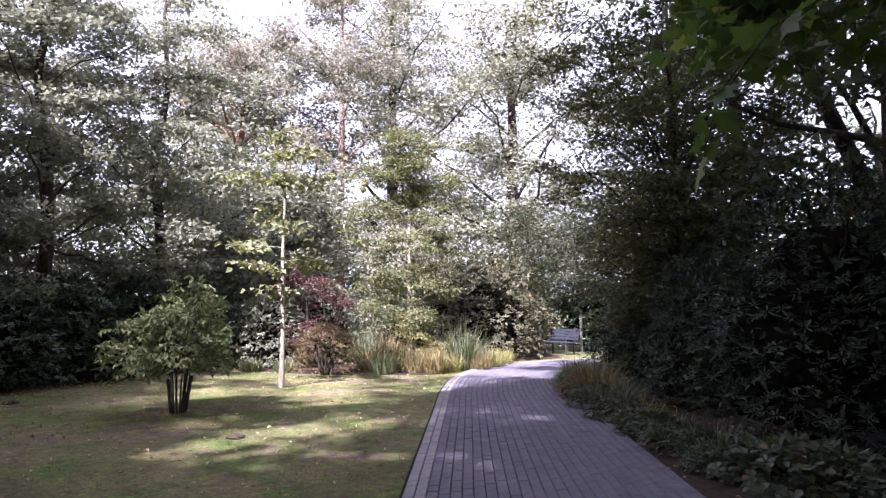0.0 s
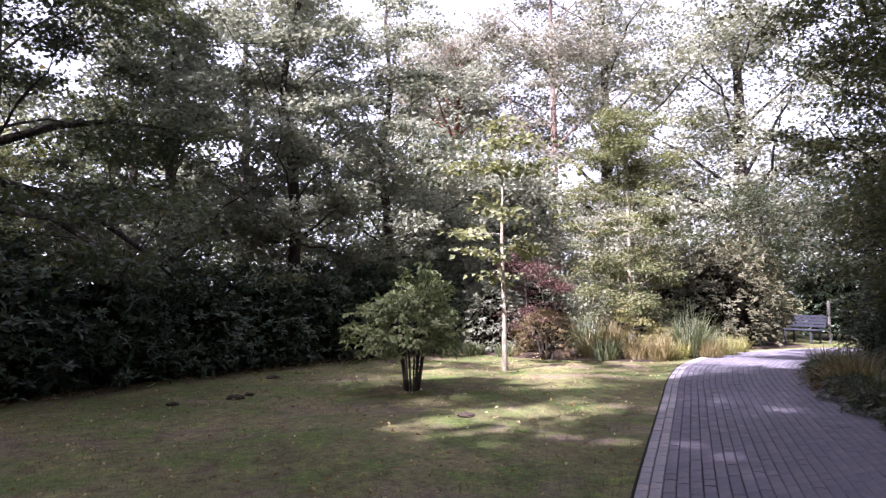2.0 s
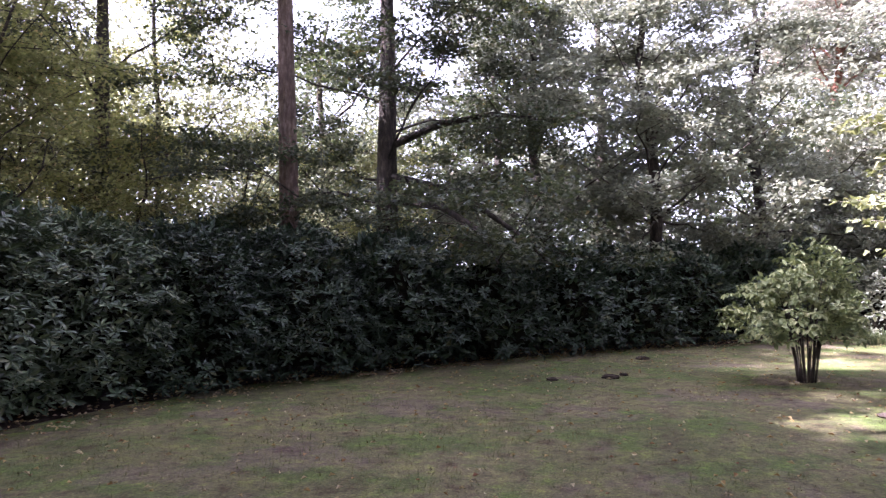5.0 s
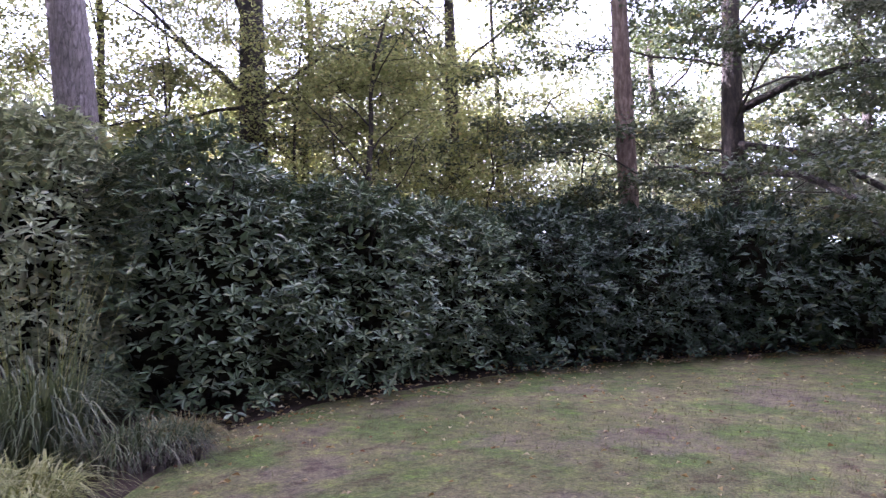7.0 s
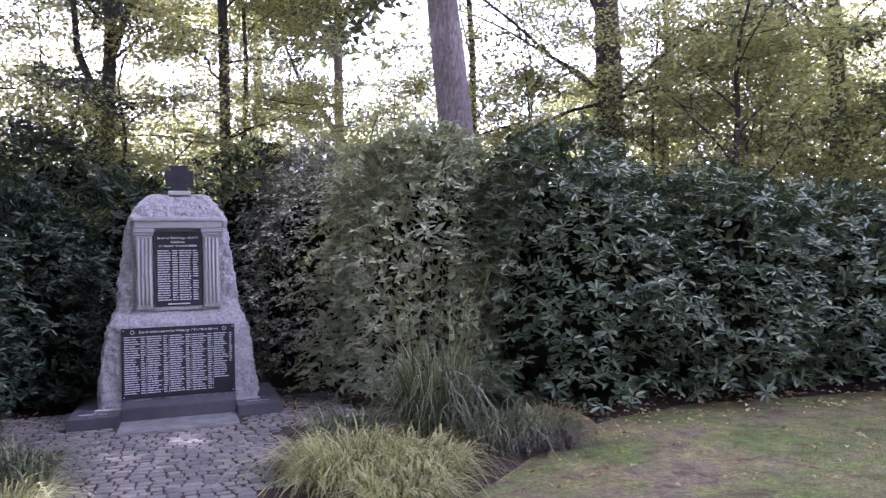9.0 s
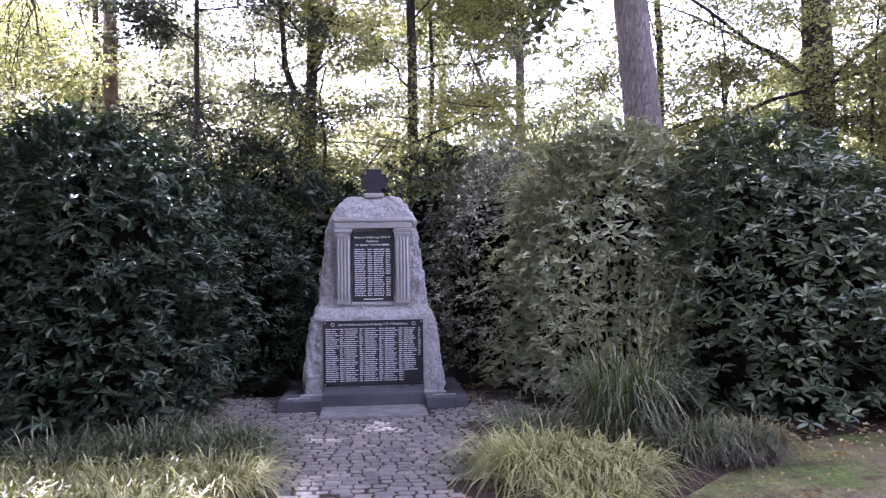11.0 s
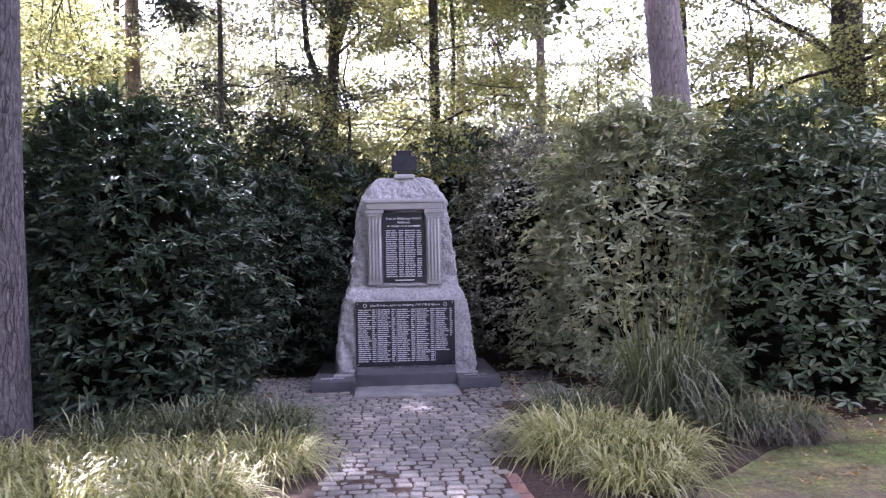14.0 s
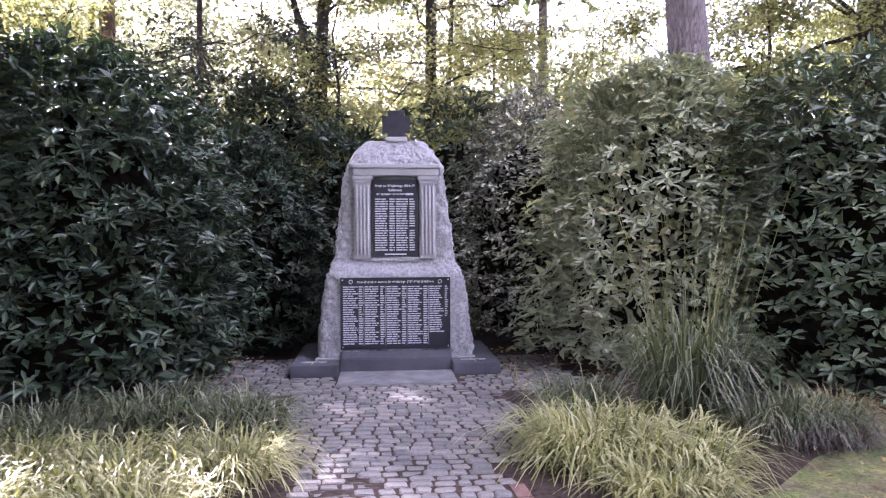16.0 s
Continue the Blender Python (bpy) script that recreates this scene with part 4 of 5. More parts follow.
grass_clump("sedge", S_LABEL, 1.75, -3.25, 0.65, 0.48, 760, SEDGE, 0.0135, 0.42, 0.95, jumble=0.8, group="sedges")
grass_clump("sedge", S_LABEL, 1.5, -1.9, 0.55, 0.5, 520, REED, 0.011, 0.36, 0.9, jumble=0.9, group="sedges")
grass_clump("silver_grass", "tall silver grass with arching blades and upright stalks", 2.3, -2.2, 0.68, 1.16, 600, REED, 0.022, 0.03, 0.74, jumble=0.5, stalks=34, stalk_h=1.85, stalk_lean=(0.02, 0.34), vary=0.1)
grass_clump("silver_grass", "small clump of dry tan grass with green blades", 3.3, -2.5, 0.5, 0.42, 420, STRAW, 0.010, 0.30, 0.9, jumble=0.9)
for x, y, r, h in ((2.72, -2.72, 0.55, 0.56), (3.08, -2.72, 0.5, 0.46)):
    grass_clump("silver_grass", "dark arching grass tuft with a skirt of dead blades", x, y, r, h, 430, REED, 0.011, 0.22, 0.9, jumble=0.8)
    grass_clump("dead_grass", "brown dead blades hanging round a grass tuft", x + 0.04, y - 0.06, r * 1.1, h * 0.72, 420, THATCH, 0.009, 0.30, 1.0, jumble=0.7)
for x, y, a in ((1.22, -0.75, 0.6), (-1.45, -0.85, -0.5)):
    grass_clump("grass_tuft", "thin weed grass with nodding seed heads beside the plinth", x, y, 0.12, 0.42, 14, STRAW, 0.004, 0.42, 0.95, category="weeds", jumble=0.9)

# ---- trees behind the memorial and the hedge ----
# its high crown and long boughs are out of view, added for shade
conifer = tree("conifer", "tall conifer with a bare grey furrowed trunk", -3.52, -2.2, 25, 0.2, PINE, BARK_CONIFER, (11, 25), 3.4, 520, 46, 0.36, wiggle=0.03, clump_r=0.9, extra=([(-3.52, -2.2, 11), (-1.5, -0.5, 14), (0.3, 1.0, 16.5)], [(-3.52, -2.2, 12), (-2.0, 0.0, 15), (-0.7, 2.4, 18)], [(-3.52, -2.2, 16), (-2.0, 0.5, 20), (-0.5, 2.5, 23)], [(-3.52, -2.2, 17), (-1.5, 0.8, 22), (0.3, 3.2, 25)], [(-3.52, -2.2, 15), (-1.0, -4.5, 20), (1.0, -6.5, 23)], [(-3.52, -2.2, 14), (0.0, -4.5, 19), (2.6, -6.0, 21)], [(-3.52, -2.2, 15), (-1.5, -0.8, 19), (0.2, 0.6, 22), (1.2, 1.2, 24)], [(-3.52, -2.2, 17), (-1.5, -0.2, 21), (0.5, 1.8, 25)], [(-3.52, -2.2, 14), (-1.0, -1.6, 18), (1.0, -1.0, 21)], [(-3.52, -2.2, 16), (-0.5, -2.2, 20), (2.0, -2.0, 22)]))
# two low dead boughs with drooping twigs
for bough in (((0, 0, 6.6), (-0.08, 0.8, 6.3), (-0.28, 1.7, 5.5), (-0.38, 2.3, 4.5)), ((0, 0, 7.2), (0.32, 1.0, 6.8), (0.42, 2.0, 5.9), (0.42, 2.5, 5.2))):
    part("limb", fast_mesh("limb", *tube_arrays(bough, [0.045, 0.035, 0.022, 0.008], 7), BARK_CONIFER, True), BARK_CONIFER, conifer)
hang, needles = [], []
for root, tip in (((-3.6, -1.4, 6.3), (-3.9, 0.1, 4.5)), ((-3.2, -1.2, 6.8), (-3.1, 0.3, 5.2))):
    for _ in range(34):
        u = RNG.uniform(0.1, 1.0)
        o = np.array(root) * (1 - u) + np.array(tip) * u - np.array([-3.52, -2.2, 0]) + np.array([0, 0, 0.35 * math.sin(u * 3.1)])
        e = o + np.array([RNG.normal(0, 0.22), RNG.normal(0, 0.22), -RNG.uniform(0.35, 1.3)])
        hang.append(tube_arrays([o, o * 0.6 + e * 0.4 + np.array([RNG.normal(0, 0.05), RNG.normal(0, 0.05), 0.05]), e], [0.008, 0.005, 0.002], 4))
        s = RNG.uniform(0.1, 1, 16)[:, None]
        needles.append(o * (1 - s) + e * s)
part("twig_fringe", fast_mesh("twig_fringe", *joined(hang), BARK_DARK), BARK_DARK, conifer, "drooping dead twigs", "stuff")
q = np.concatenate(needles)
L = RNG.uniform(0.05, 0.12, len(q))
part("needle_spray", fast_mesh("needle_spray", *kite_leaves(q, unit(random_dirs(len(q)) + np.array([0, 0, -0.6])), random_dirs(len(q)), L, L * 0.22), SPRUCE), SPRUCE, conifer, "", "stuff")
tree("pine_tree", "tall pine with a smooth pinkish trunk", -5.8, 7.5, 18, 0.2, PINE, BARK_PINE, (13, 18.5), 1.6, 170, 60, 0.2, wiggle=0.05)
tree("pine_tree", "tall leaning pine with a grey-violet furrowed trunk", 4.45, 1.75, 17.0, 0.33, PINE, BARK_GREY, (13.0, 17.0), 1.9, 70, 50, 0.2, lean=(-0.078, 0.02), wiggle=0.05)
tree("oak_tree", "tall oak with a dark trunk and airy crown", 8.5, 4.0, 20, 0.33, BIRCHY, BARK_DARK, (3.0, 21), 5.6, 560, 42, 0.16, wiggle=0.06, limbs=18, limb=0.4, fine=2)
tree("oak_tree", "oak with a slim dark trunk and airy crown", 13.9, 3.1, 14, 0.24, OAK, BARK_DARK, (3.0, 14), 3.8, 260, 62, 0.16, wiggle=0.08, limb=0.5)
tree("pine_tree", "tall pine with a pinkish upper trunk", 14.15, -1.75, 19, 0.24, PINE, BARK_PINE, (11.5, 19), 2.6, 100, 60, 0.14, lean=(-0.012, 0.02), wiggle=0.08)
tree("oak_tree", "broad oak with a dark trunk and a long level limb", 16.3, -3.2, 14, 0.32, OAK, BARK_DARK, (2.6, 13), 4.8, 640, 74, 0.13, wiggle=0.06, limbs=13, rise=0.3, limb=0.4,
     extra=([(16.3, -3.2, 4.9), (16.0, -4.6, 5.3), (15.5, -5.9, 5.35), (15.2, -6.9, 5.15)], [(16.3, -3.2, 4.2), (15.3, -5.2, 3.6), (14.6, -6.6, 2.6), (14.2, -7.4, 1.9)], [(16.3, -3.2, 3.6), (14.6, -5.0, 3.2), (13.3, -6.2, 2.5), (12.6, -6.6, 1.9)]))
tree("young_tree", "young tree with a bent dark stem", 8.7, 1.3, 7, 0.09, BIRCHY, BARK_DARK, (2.6, 7), 1.9, 90, 60, 0.09, lean=(0.09, -0.07), wiggle=0.35)
for x, y, h, r, lo, sp in ((1.35, 7.5, 12, 0.08, 3, 1.6), (11.2, 5.5, 12.5, 0.15, 3.4, 3.5)):
    tree("slender_tree", "slender dark-stemmed woodland tree with yellow-green leaves", x, y, h, r, BIRCHY, BARK_DARK, (lo, h), sp, 170, 56, 0.12, wiggle=0.25, limb=0.7, fine=2, group="trees behind the memorial")
for x, y, h, r, lo, sp in ((-6.9, 9.5, 17, 0.11, 4.0, 3.4), (6.9, 7.7, 16, 0.12, 3.4, 3.0)):
    tree("slender_tree", "slender dark-stemmed woodland tree with a tall yellow-green crown", x, y, h, r, BIRCHY, BARK_DARK, (lo, h), sp, 200, 50, 0.135, wiggle=0.25, limbs=16, clump_r=0.6, limb=0.7, fine=2, group="trees behind the memorial")
tree("slender_tree", "forked woodland tree with a dark stem behind the memorial", -1.35, 6.5, 19, 0.15, BIRCHY, BARK_DARK, (7.0, 19), 2.8, 150, 46, 0.15, wiggle=0.2, limbs=14, clump_r=0.6, limb=0.7, fine=2, bough=0.6, group="trees behind the memorial",
     extra=([(-1.35, 6.5, 4.6), (-1.85, 6.5, 6.0), (-1.95, 6.5, 7.6), (-2.2, 6.5, 9.2)], [(-1.35, 6.5, 5.6), (-0.9, 6.5, 7.0), (-0.5, 6.6, 8.6)]))
tree("slender_tree", "dark-stemmed beech whose low tiers of yellow-green leaves are lit from behind", 0.85, 6.5, 17, 0.14, BIRCHY, BARK_DARK, (1.9, 17), 2.5, 560, 46, 0.125, wiggle=0.2, limbs=26, clump_r=0.5, flat=0.25, rise=0.2, limb=0.6, fine=2, group="trees behind the memorial")
# the wide crown is out of view, added to shade the lawn
tree("slender_tree", "tall tree with a pale forked stem and a high crown", 4.0, 10.1, 20, 0.16, OAK, BARK_GREY, (10.5, 20), 5.6, 300, 46, 0.33, wiggle=0.15, limbs=12, clump_r=1.0, bough=0.6, group="trees behind the memorial",
     extra=([(4.0, 10.1, 7.3), (3.3, 10.1, 8.8), (2.8, 10.2, 10.4)], [(4.0, 10.1, 7.9), (4.6, 10.0, 9.5), (4.9, 10.0, 11.2)], [(4.0, 10.1, 5.2), (3.0, 10.0, 6.6), (2.4, 10.0, 8.0)]))
for x, y, h, sp in ((-0.9, 4.4, 5.6, 1.9), (0.8, 9.2, 6.5, 2.4), (3.6, 5.0, 5.0, 1.8), (6.6, 4.0, 6.0, 2.0), (10.8, 2.2, 5.4, 1.9), (12.5, 0.9, 5.0, 1.8), (15.6, 0.2, 5.5, 2.0), (-5.5, 12.5, 8, 2.8), (3.0, 14, 8, 2.8), (9.5, 9, 7, 2.6), (18.6, -2.2, 6, 2.2)):
    tree("young_tree", "young leafy undergrowth tree lit from behind", x, y, h, 0.06, BIRCHY, BARK_DARK, (1.0, h), sp, 95, 56, 0.12, wiggle=0.3, fine=2, group="undergrowth")
for x, y, h, sp in ((-10, 17, 8.5, 3.8), (-2, 20, 8, 3.6), (6, 18, 8.5, 3.8), (13, 12, 8.5, 3.8), (19, 7, 8.5, 3.8), (24, 2, 12, 4.2), (27, -4, 12, 4.2), (20, 16, 14, 5), (31, 6, 14, 5)):
    tree("woodland_tree", "distant broad woodland tree", x, y, h, 0.25, OAK, BARK_DARK, (1.5, h), sp, 150, 34, 0.24, clump_r=0.85, wiggle=0.3, group="distant trees")
# added high above the wood to keep sun off the lawn
for x, y in ((-6.2, 12.8), (-1.8, 12.0), (2.2, 13.4)):
    tree("beech_tree", "very tall beech added to shade the lawn, its crown out of view", x, y, 28, 0.17, OAK, BARK_DARK, (18, 28), 5.0, 330, 42, 0.36, clump_r=1.0, limbs=12, group="trees behind the memorial")
tree("slender_tree", "slender woodland tree with thin yellow-green sprays behind the hedge", 16.4, 3.4, 15, 0.09, BIRCHY, BARK_DARK, (4.6, 14), 3.0, 190, 50, 0.125, wiggle=0.25, limbs=16, clump_r=0.55, limb=0.6, fine=2, group="trees behind the hedge")
# added to break up the sun that falls on the sedges
tree("slender_tree", "slender tree added to dapple the sedges, its crown out of view", -9.3, 6.2, 17, 0.1, OAK, BARK_DARK, (11, 17), 2.3, 90, 40, 0.2, wiggle=0.2, clump_r=0.7, limb=0.7, group="trees behind the memorial")
# unseen; its crown is added to shade the start of the path
tree("beech_tree", "unseen beech added to shade the near end of the path", -9.4, -0.6, 20, 0.25, OAK, BARK_GREY, (11, 20), 4.6, 260, 46, 0.34, clump_r=1.0, limbs=12)
tree("spruce_tree", "dark slender spruce behind the memorial bushes", -3.35, 5.2, 19, 0.06, SPRUCE, BARK_DARK, (1.6, 19), 3.2, 430, 62, 0.16, limbs=26, shape="cone", rise=0.05, droop=0.15, clump_r=0.35, width=0.3)
for x, y, r, h in ((-0.7, 3.4, 1.4, 3.2), (1.2, 4.3, 1.5, 3.8), (-3.4, 3.2, 1.5, 3.7), (-1.9, 4.6, 1.5, 4.2), (4.0, 2.9, 1.5, 3.7), (5.8, 3.6, 1.5, 3.9)):
    bush(x, y, r, r, h, GREEN_DARK, "dark evergreen undergrowth behind the memorial", 11, (0.10, 0.15), 0.4, inner=1600, stems=3, name="evergreen_shrub", group="bushes round the memorial")


def far_woods(label, mat, az_lo, az_hi, r_lo, r_hi, top, clumps, per, leaf):
    """A belt of leafy thicket that closes the view between the trunks."""
    reseed(az_lo, az_hi, r_lo)
    az = np.radians(RNG.uniform(az_lo, az_hi, clumps))
    rr = RNG.uniform(r_lo, r_hi, clumps)
    crest = np.array([top * (0.75 + 0.5 * noise.noise((a * 5, r * 0.2, 4))) for a, r in zip(az, rr)])
    c = np.stack([np.sin(az) * rr, np.cos(az) * rr - 9, crest * RNG.uniform(0, 1, clumps) ** 0.85 + 0.2], -1)
    n = clumps * per
    p = np.repeat(c, per, 0) + RNG.normal(0, 1, (n, 3)) * np.array([0.55, 0.55, 0.36])
    p[:, 2] = np.abs(p[:, 2])
    L = leaf * RNG.uniform(0.6, 1.3, n)
    v, f = small_leaves(p, random_dirs(n), random_dirs(n) + np.array([0, 0, 0.5]), L, L * 0.85)
    return tagged(new("woodland_thicket", fast_mesh("woodland_thicket", v, f, mat)), label, "woodland", "", "stuff")


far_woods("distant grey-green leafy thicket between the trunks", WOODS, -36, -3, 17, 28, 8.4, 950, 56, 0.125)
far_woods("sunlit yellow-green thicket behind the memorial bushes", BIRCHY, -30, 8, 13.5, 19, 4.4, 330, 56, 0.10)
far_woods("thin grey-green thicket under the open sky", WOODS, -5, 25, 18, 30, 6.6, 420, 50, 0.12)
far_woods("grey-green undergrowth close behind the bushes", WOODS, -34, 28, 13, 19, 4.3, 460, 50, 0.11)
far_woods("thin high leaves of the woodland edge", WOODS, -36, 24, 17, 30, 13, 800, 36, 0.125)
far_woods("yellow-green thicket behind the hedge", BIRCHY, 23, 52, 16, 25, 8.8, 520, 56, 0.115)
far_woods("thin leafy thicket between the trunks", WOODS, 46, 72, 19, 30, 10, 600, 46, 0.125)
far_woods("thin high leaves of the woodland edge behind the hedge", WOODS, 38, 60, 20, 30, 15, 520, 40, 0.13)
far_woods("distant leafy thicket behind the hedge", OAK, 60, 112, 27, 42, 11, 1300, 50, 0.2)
far_woods("distant pale leafy thicket beyond the border", SUNLIT_FAR, 108, 165, 36, 52, 10, 800, 50, 0.25)
# young beeches fill the gaps between the trunks
for x, y, h, sp, lo in ((7.4, 5.6, 9, 2.4, 2.2), (10.0, 6.6, 9, 2.6, 2.2), (11.6, 3.6, 8, 2.4, 2.2), (8.6, 2.6, 7, 1.9, 2.2), (-9.3, 10.2, 12, 3.2, 2.0), (-7.4, 6.6, 8, 2.4, 1.8), (-7.0, 3.6, 7, 1.8, 2.0), (-8.4, 8.8, 9.5, 2.8, 1.8), (-8.6, 5.6, 9, 2.8, 2.0), (15.0, 4.2, 8, 2.6, 2.4)):
    tree("young_beech", "young beech with tiers of thin yellow-green leaves", x, y, h, 0.05, BIRCHY, BARK_DARK, (lo, h), sp, 125, 46, 0.125, limbs=18, wiggle=0.2, rise=0.25, flat=0.25, clump_r=0.55, limb=0.7, fine=2, group="undergrowth")
for x, y, h, sp, n in ((-2.7, 7.6, 8.0, 2.5, 300), (2.5, 8.6, 8, 2.0, 130), (5.4, 9.5, 8, 2.2, 130), (-0.2, 11.2, 10, 3.0, 240), (-4.6, 9.5, 8.5, 2.8, 280), (-7.8, 11.0, 10, 3.0, 260)):
    tree("young_beech", "young beech with tiers of thin grey-green leaves", x, y, h, 0.05, WOODS, BARK_DARK, (1.6, h), sp, n, 32, 0.155, limbs=20, wiggle=0.25, rise=0.25, flat=0.3, clump_r=0.55, limb=0.7, fine=2, group="undergrowth")
# unseen beeches added behind the standpoint to shade the path and the lawn
tree("beech_tree", "unseen tall beech added to shade the lawn", -2.6, -13.6, 24, 0.36, OAK, BARK_GREY, (12, 24), 6.0, 410, 46, 0.34, lean=(0.2, 0.16), clump_r=1.0, limbs=14, extra=([(-0.8, -12.2, 10), (2.4, -10.0, 14), (5.4, -8.0, 16.8), (6.6, -7.0, 18)], [(-0.4, -11.9, 12), (2.5, -10.0, 15.5), (5.2, -8.4, 18), (6.8, -7.8, 19)]))
tree("beech_tree", "unseen tall beech added to shade the path", -6.0, -7.5, 17, 0.35, OAK, BARK_GREY, (8.5, 17), 6.0, 300, 46, 0.28, clump_r=0.9, limbs=10, extra=([(-6, -7.5, 8), (-3, -6.8, 11), (-0.6, -6.0, 12.5)], [(-6, -7.5, 8.5), (-3, -8, 10), (1, -9, 9.8)], [(-6, -7.5, 9), (-3.5, -5, 12), (-1.5, -3.5, 14)]))

tree("beech_tree", "unseen tall beech added to shade the path", 2.4, -18.6, 16, 0.3, OAK, BARK_GREY, (9.0, 16), 7.0, 400, 50, 0.28, clump_r=0.9, limbs=14)

# unseen trees added round the clearing to block low sky light
for x, y, h, sp in ((-9, -14, 14, 5.0), (-14, -7, 14, 5.0), (-4, -20, 14, 5.0), (-11, 0.5, 13, 4.0), (-8.2, -10.8, 18, 4.6), (-6.5, -17, 18, 5.0), (-12.5, -3.5, 17, 4.6), (1.0, -24.5, 18, 5.0)):
    tree("woodland_tree", "unseen woodland tree added to block sky light", x, y, h, 0.28, OAK, BARK_DARK, (1.5, h), sp, 210, 45, 0.32, clump_r=1.0, limbs=13, group="trees round the clearing")

# ---- the side of the lawn ----
for x, y, h, sp, lo, m in ((20.4, -9.6, 13, 3.6, 1.5, GLARE_LEAF), (22.8, -12.8, 12.5, 3.4, 1.5, GLARE_LEAF), (19.8, -6.4, 11, 3.0, 2.0, GLARE_LEAF), (24.5, -8.1, 15, 4.0, 3, GLARE_LEAF)):
    tree("broadleaf_tree", "dense broadleaf tree above the hedge, leaves paled for sun and glare", x, y, h, 0.2, m, BARK_DARK, (lo, h), sp, 350, 62, 0.175, limbs=20, wiggle=0.4, limb=0.55, clump_r=0.5, group="trees behind the hedge")
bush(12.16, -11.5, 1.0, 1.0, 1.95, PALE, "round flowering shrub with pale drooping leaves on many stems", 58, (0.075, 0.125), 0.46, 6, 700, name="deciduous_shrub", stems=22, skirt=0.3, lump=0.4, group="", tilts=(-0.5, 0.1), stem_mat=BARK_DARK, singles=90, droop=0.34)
tree("maple_sapling", "young maple with a pale stem and light leaves", 14.93, -14.13, 5.7, 0.06, MAPLE, BARK_PALE, (2.1, 5.7), 1.3, 84, 11, 0.165, wiggle=0.04, clump_r=0.26, width=0.85, flat=0.14, rise=0.1, limbs=11, limb=0.5, stray=0.25, fine=False)
tree("hornbeam", "young conical hornbeam with yellowish leaves", 18.5, -19.2, 7.2, 0.09, HORNBEAM, BARK_PALE, (0.9, 7.5), 1.55, 560, 30, 0.13, limbs=44, limb=0.4, clump_r=0.3, wiggle=0.05, stray=0.3, fine=2)
tree("purple_shrub", "purple-leaved shrub in the border", 19.6, -16.4, 3.3, 0.04, RED_LEAF, BARK_DARK, (0.5, 3.4), 1.25, 90, 60, 0.08, category="shrub", clump_r=0.28, fine=False)
bush(17.3, -16.1, 0.95, 0.95, 1.3, BROWN_SHRUB, "twiggy brown shrub in the border", 120, (0.03, 0.06), 0.4, 6, 950, name="brown_shrub", group="border")
for x, y, r, h in ((20.6, -15.6, 1.3, 2.1), (21.5, -17.6, 1.5, 2.6), (20.5, -20.2, 1.3, 2.0)):
    bush(x, y, r, r, h, GLARE_LEAF, "grey-green evergreen shrub behind the border", 20, (0.10, 0.15), inner=1500, name="evergreen_shrub", group="border", stems=4)
tree("yellow_shrub", "yellow-leaved shrub in the border", 17.7, -19.0, 1.5, 0.025, YELLOW_SHRUB, BARK_PALE, (0.3, 1.5), 0.8, 60, 50, 0.06, category="shrub", clump_r=0.2, limbs=12, fine=False)
for x, y, r, h, m, nm in ((16.7, -19.9, 0.6, 1.35, REED, "tall green grass in the border"), (18.0, -17.6, 0.6, 1.1, REED, "tall grey-green grass in the border"), (17.2, -17.5, 0.7, 0.75, STRAW, "dry ochre grass in the border"), (16.5, -18.3, 0.7, 0.6, STRAW, "dry ochre grass in the border"), (16.9, -21.0, 0.7, 0.55, YELLOW_SHRUB, "low yellow-green border planting"), (17.6, -21.9, 0.7, 0.55, YELLOW_SHRUB, "low yellow-green border planting"), (16.4, -19.3, 0.6, 0.5, YELLOW_SHRUB, "low yellow-green border planting"), (18.2, -18.4, 0.7, 0.9, STRAW, "dry ochre grass in the border"), (16.0, -18.6, 0.5, 0.7, STRAW, "dry ochre grass in the border"), (16.6, -17.4, 0.5, 0.65, REED, "grey-green grass in the border"), (17.8, -18.2, 0.6, 1.0, STRAW, "dry ochre grass in the border"), (17.3, -19.6, 0.6, 0.8, STRAW, "dry ochre grass in the border"), (16.2, -20.2, 0.5, 0.5, STRAW, "dry ochre grass in the border"), (17.5, -20.9, 0.6, 0.8, REED, "grey-green grass in the border"), (18.6, -20.4, 0.6, 0.9, STRAW, "dry ochre grass in the border"), (18.6, -15.4, 0.5, 0.4, REED, "low grey-green border planting"), (19.4, -14.7, 0.5, 0.4, REED, "low grey-green border planting")):
    grass_clump("border_grass", nm, x, y, r, h, 460, m, 0.017, 0.3, 0.3, group="border")
for x, y, rx, h in ((20.2, -23.4, 1.9, 3.2), (22.8, -25.8, 2.0, 3.6), (22.5, -22.5, 2.0, 3.4)):
    bush(x, y, rx, rx, h, BRONZE, "dark olive-bronze bush where the path bends", 24, (0.10, 0.145), inner=1600, stems=4, name="evergreen_shrub", group="border")
tree("pine_tree", "sunlit pine with a red trunk and grey-brown crown", 34.9, -18.0, 15.6, 0.36, PINE, BARK_RED, (12.3, 15.4), 4.6, 230, 75, 0.22, low=11.2, lean=(0.0, -0.03), clump_r=0.75, wiggle=0.3)
tree("pine_tree", "sunlit pine with grey-green crown", 33.0, -23.0, 21, 0.25, PINE, BARK_PINE, (10, 21), 5.0, 240, 75, 0.22, clump_r=0.75)
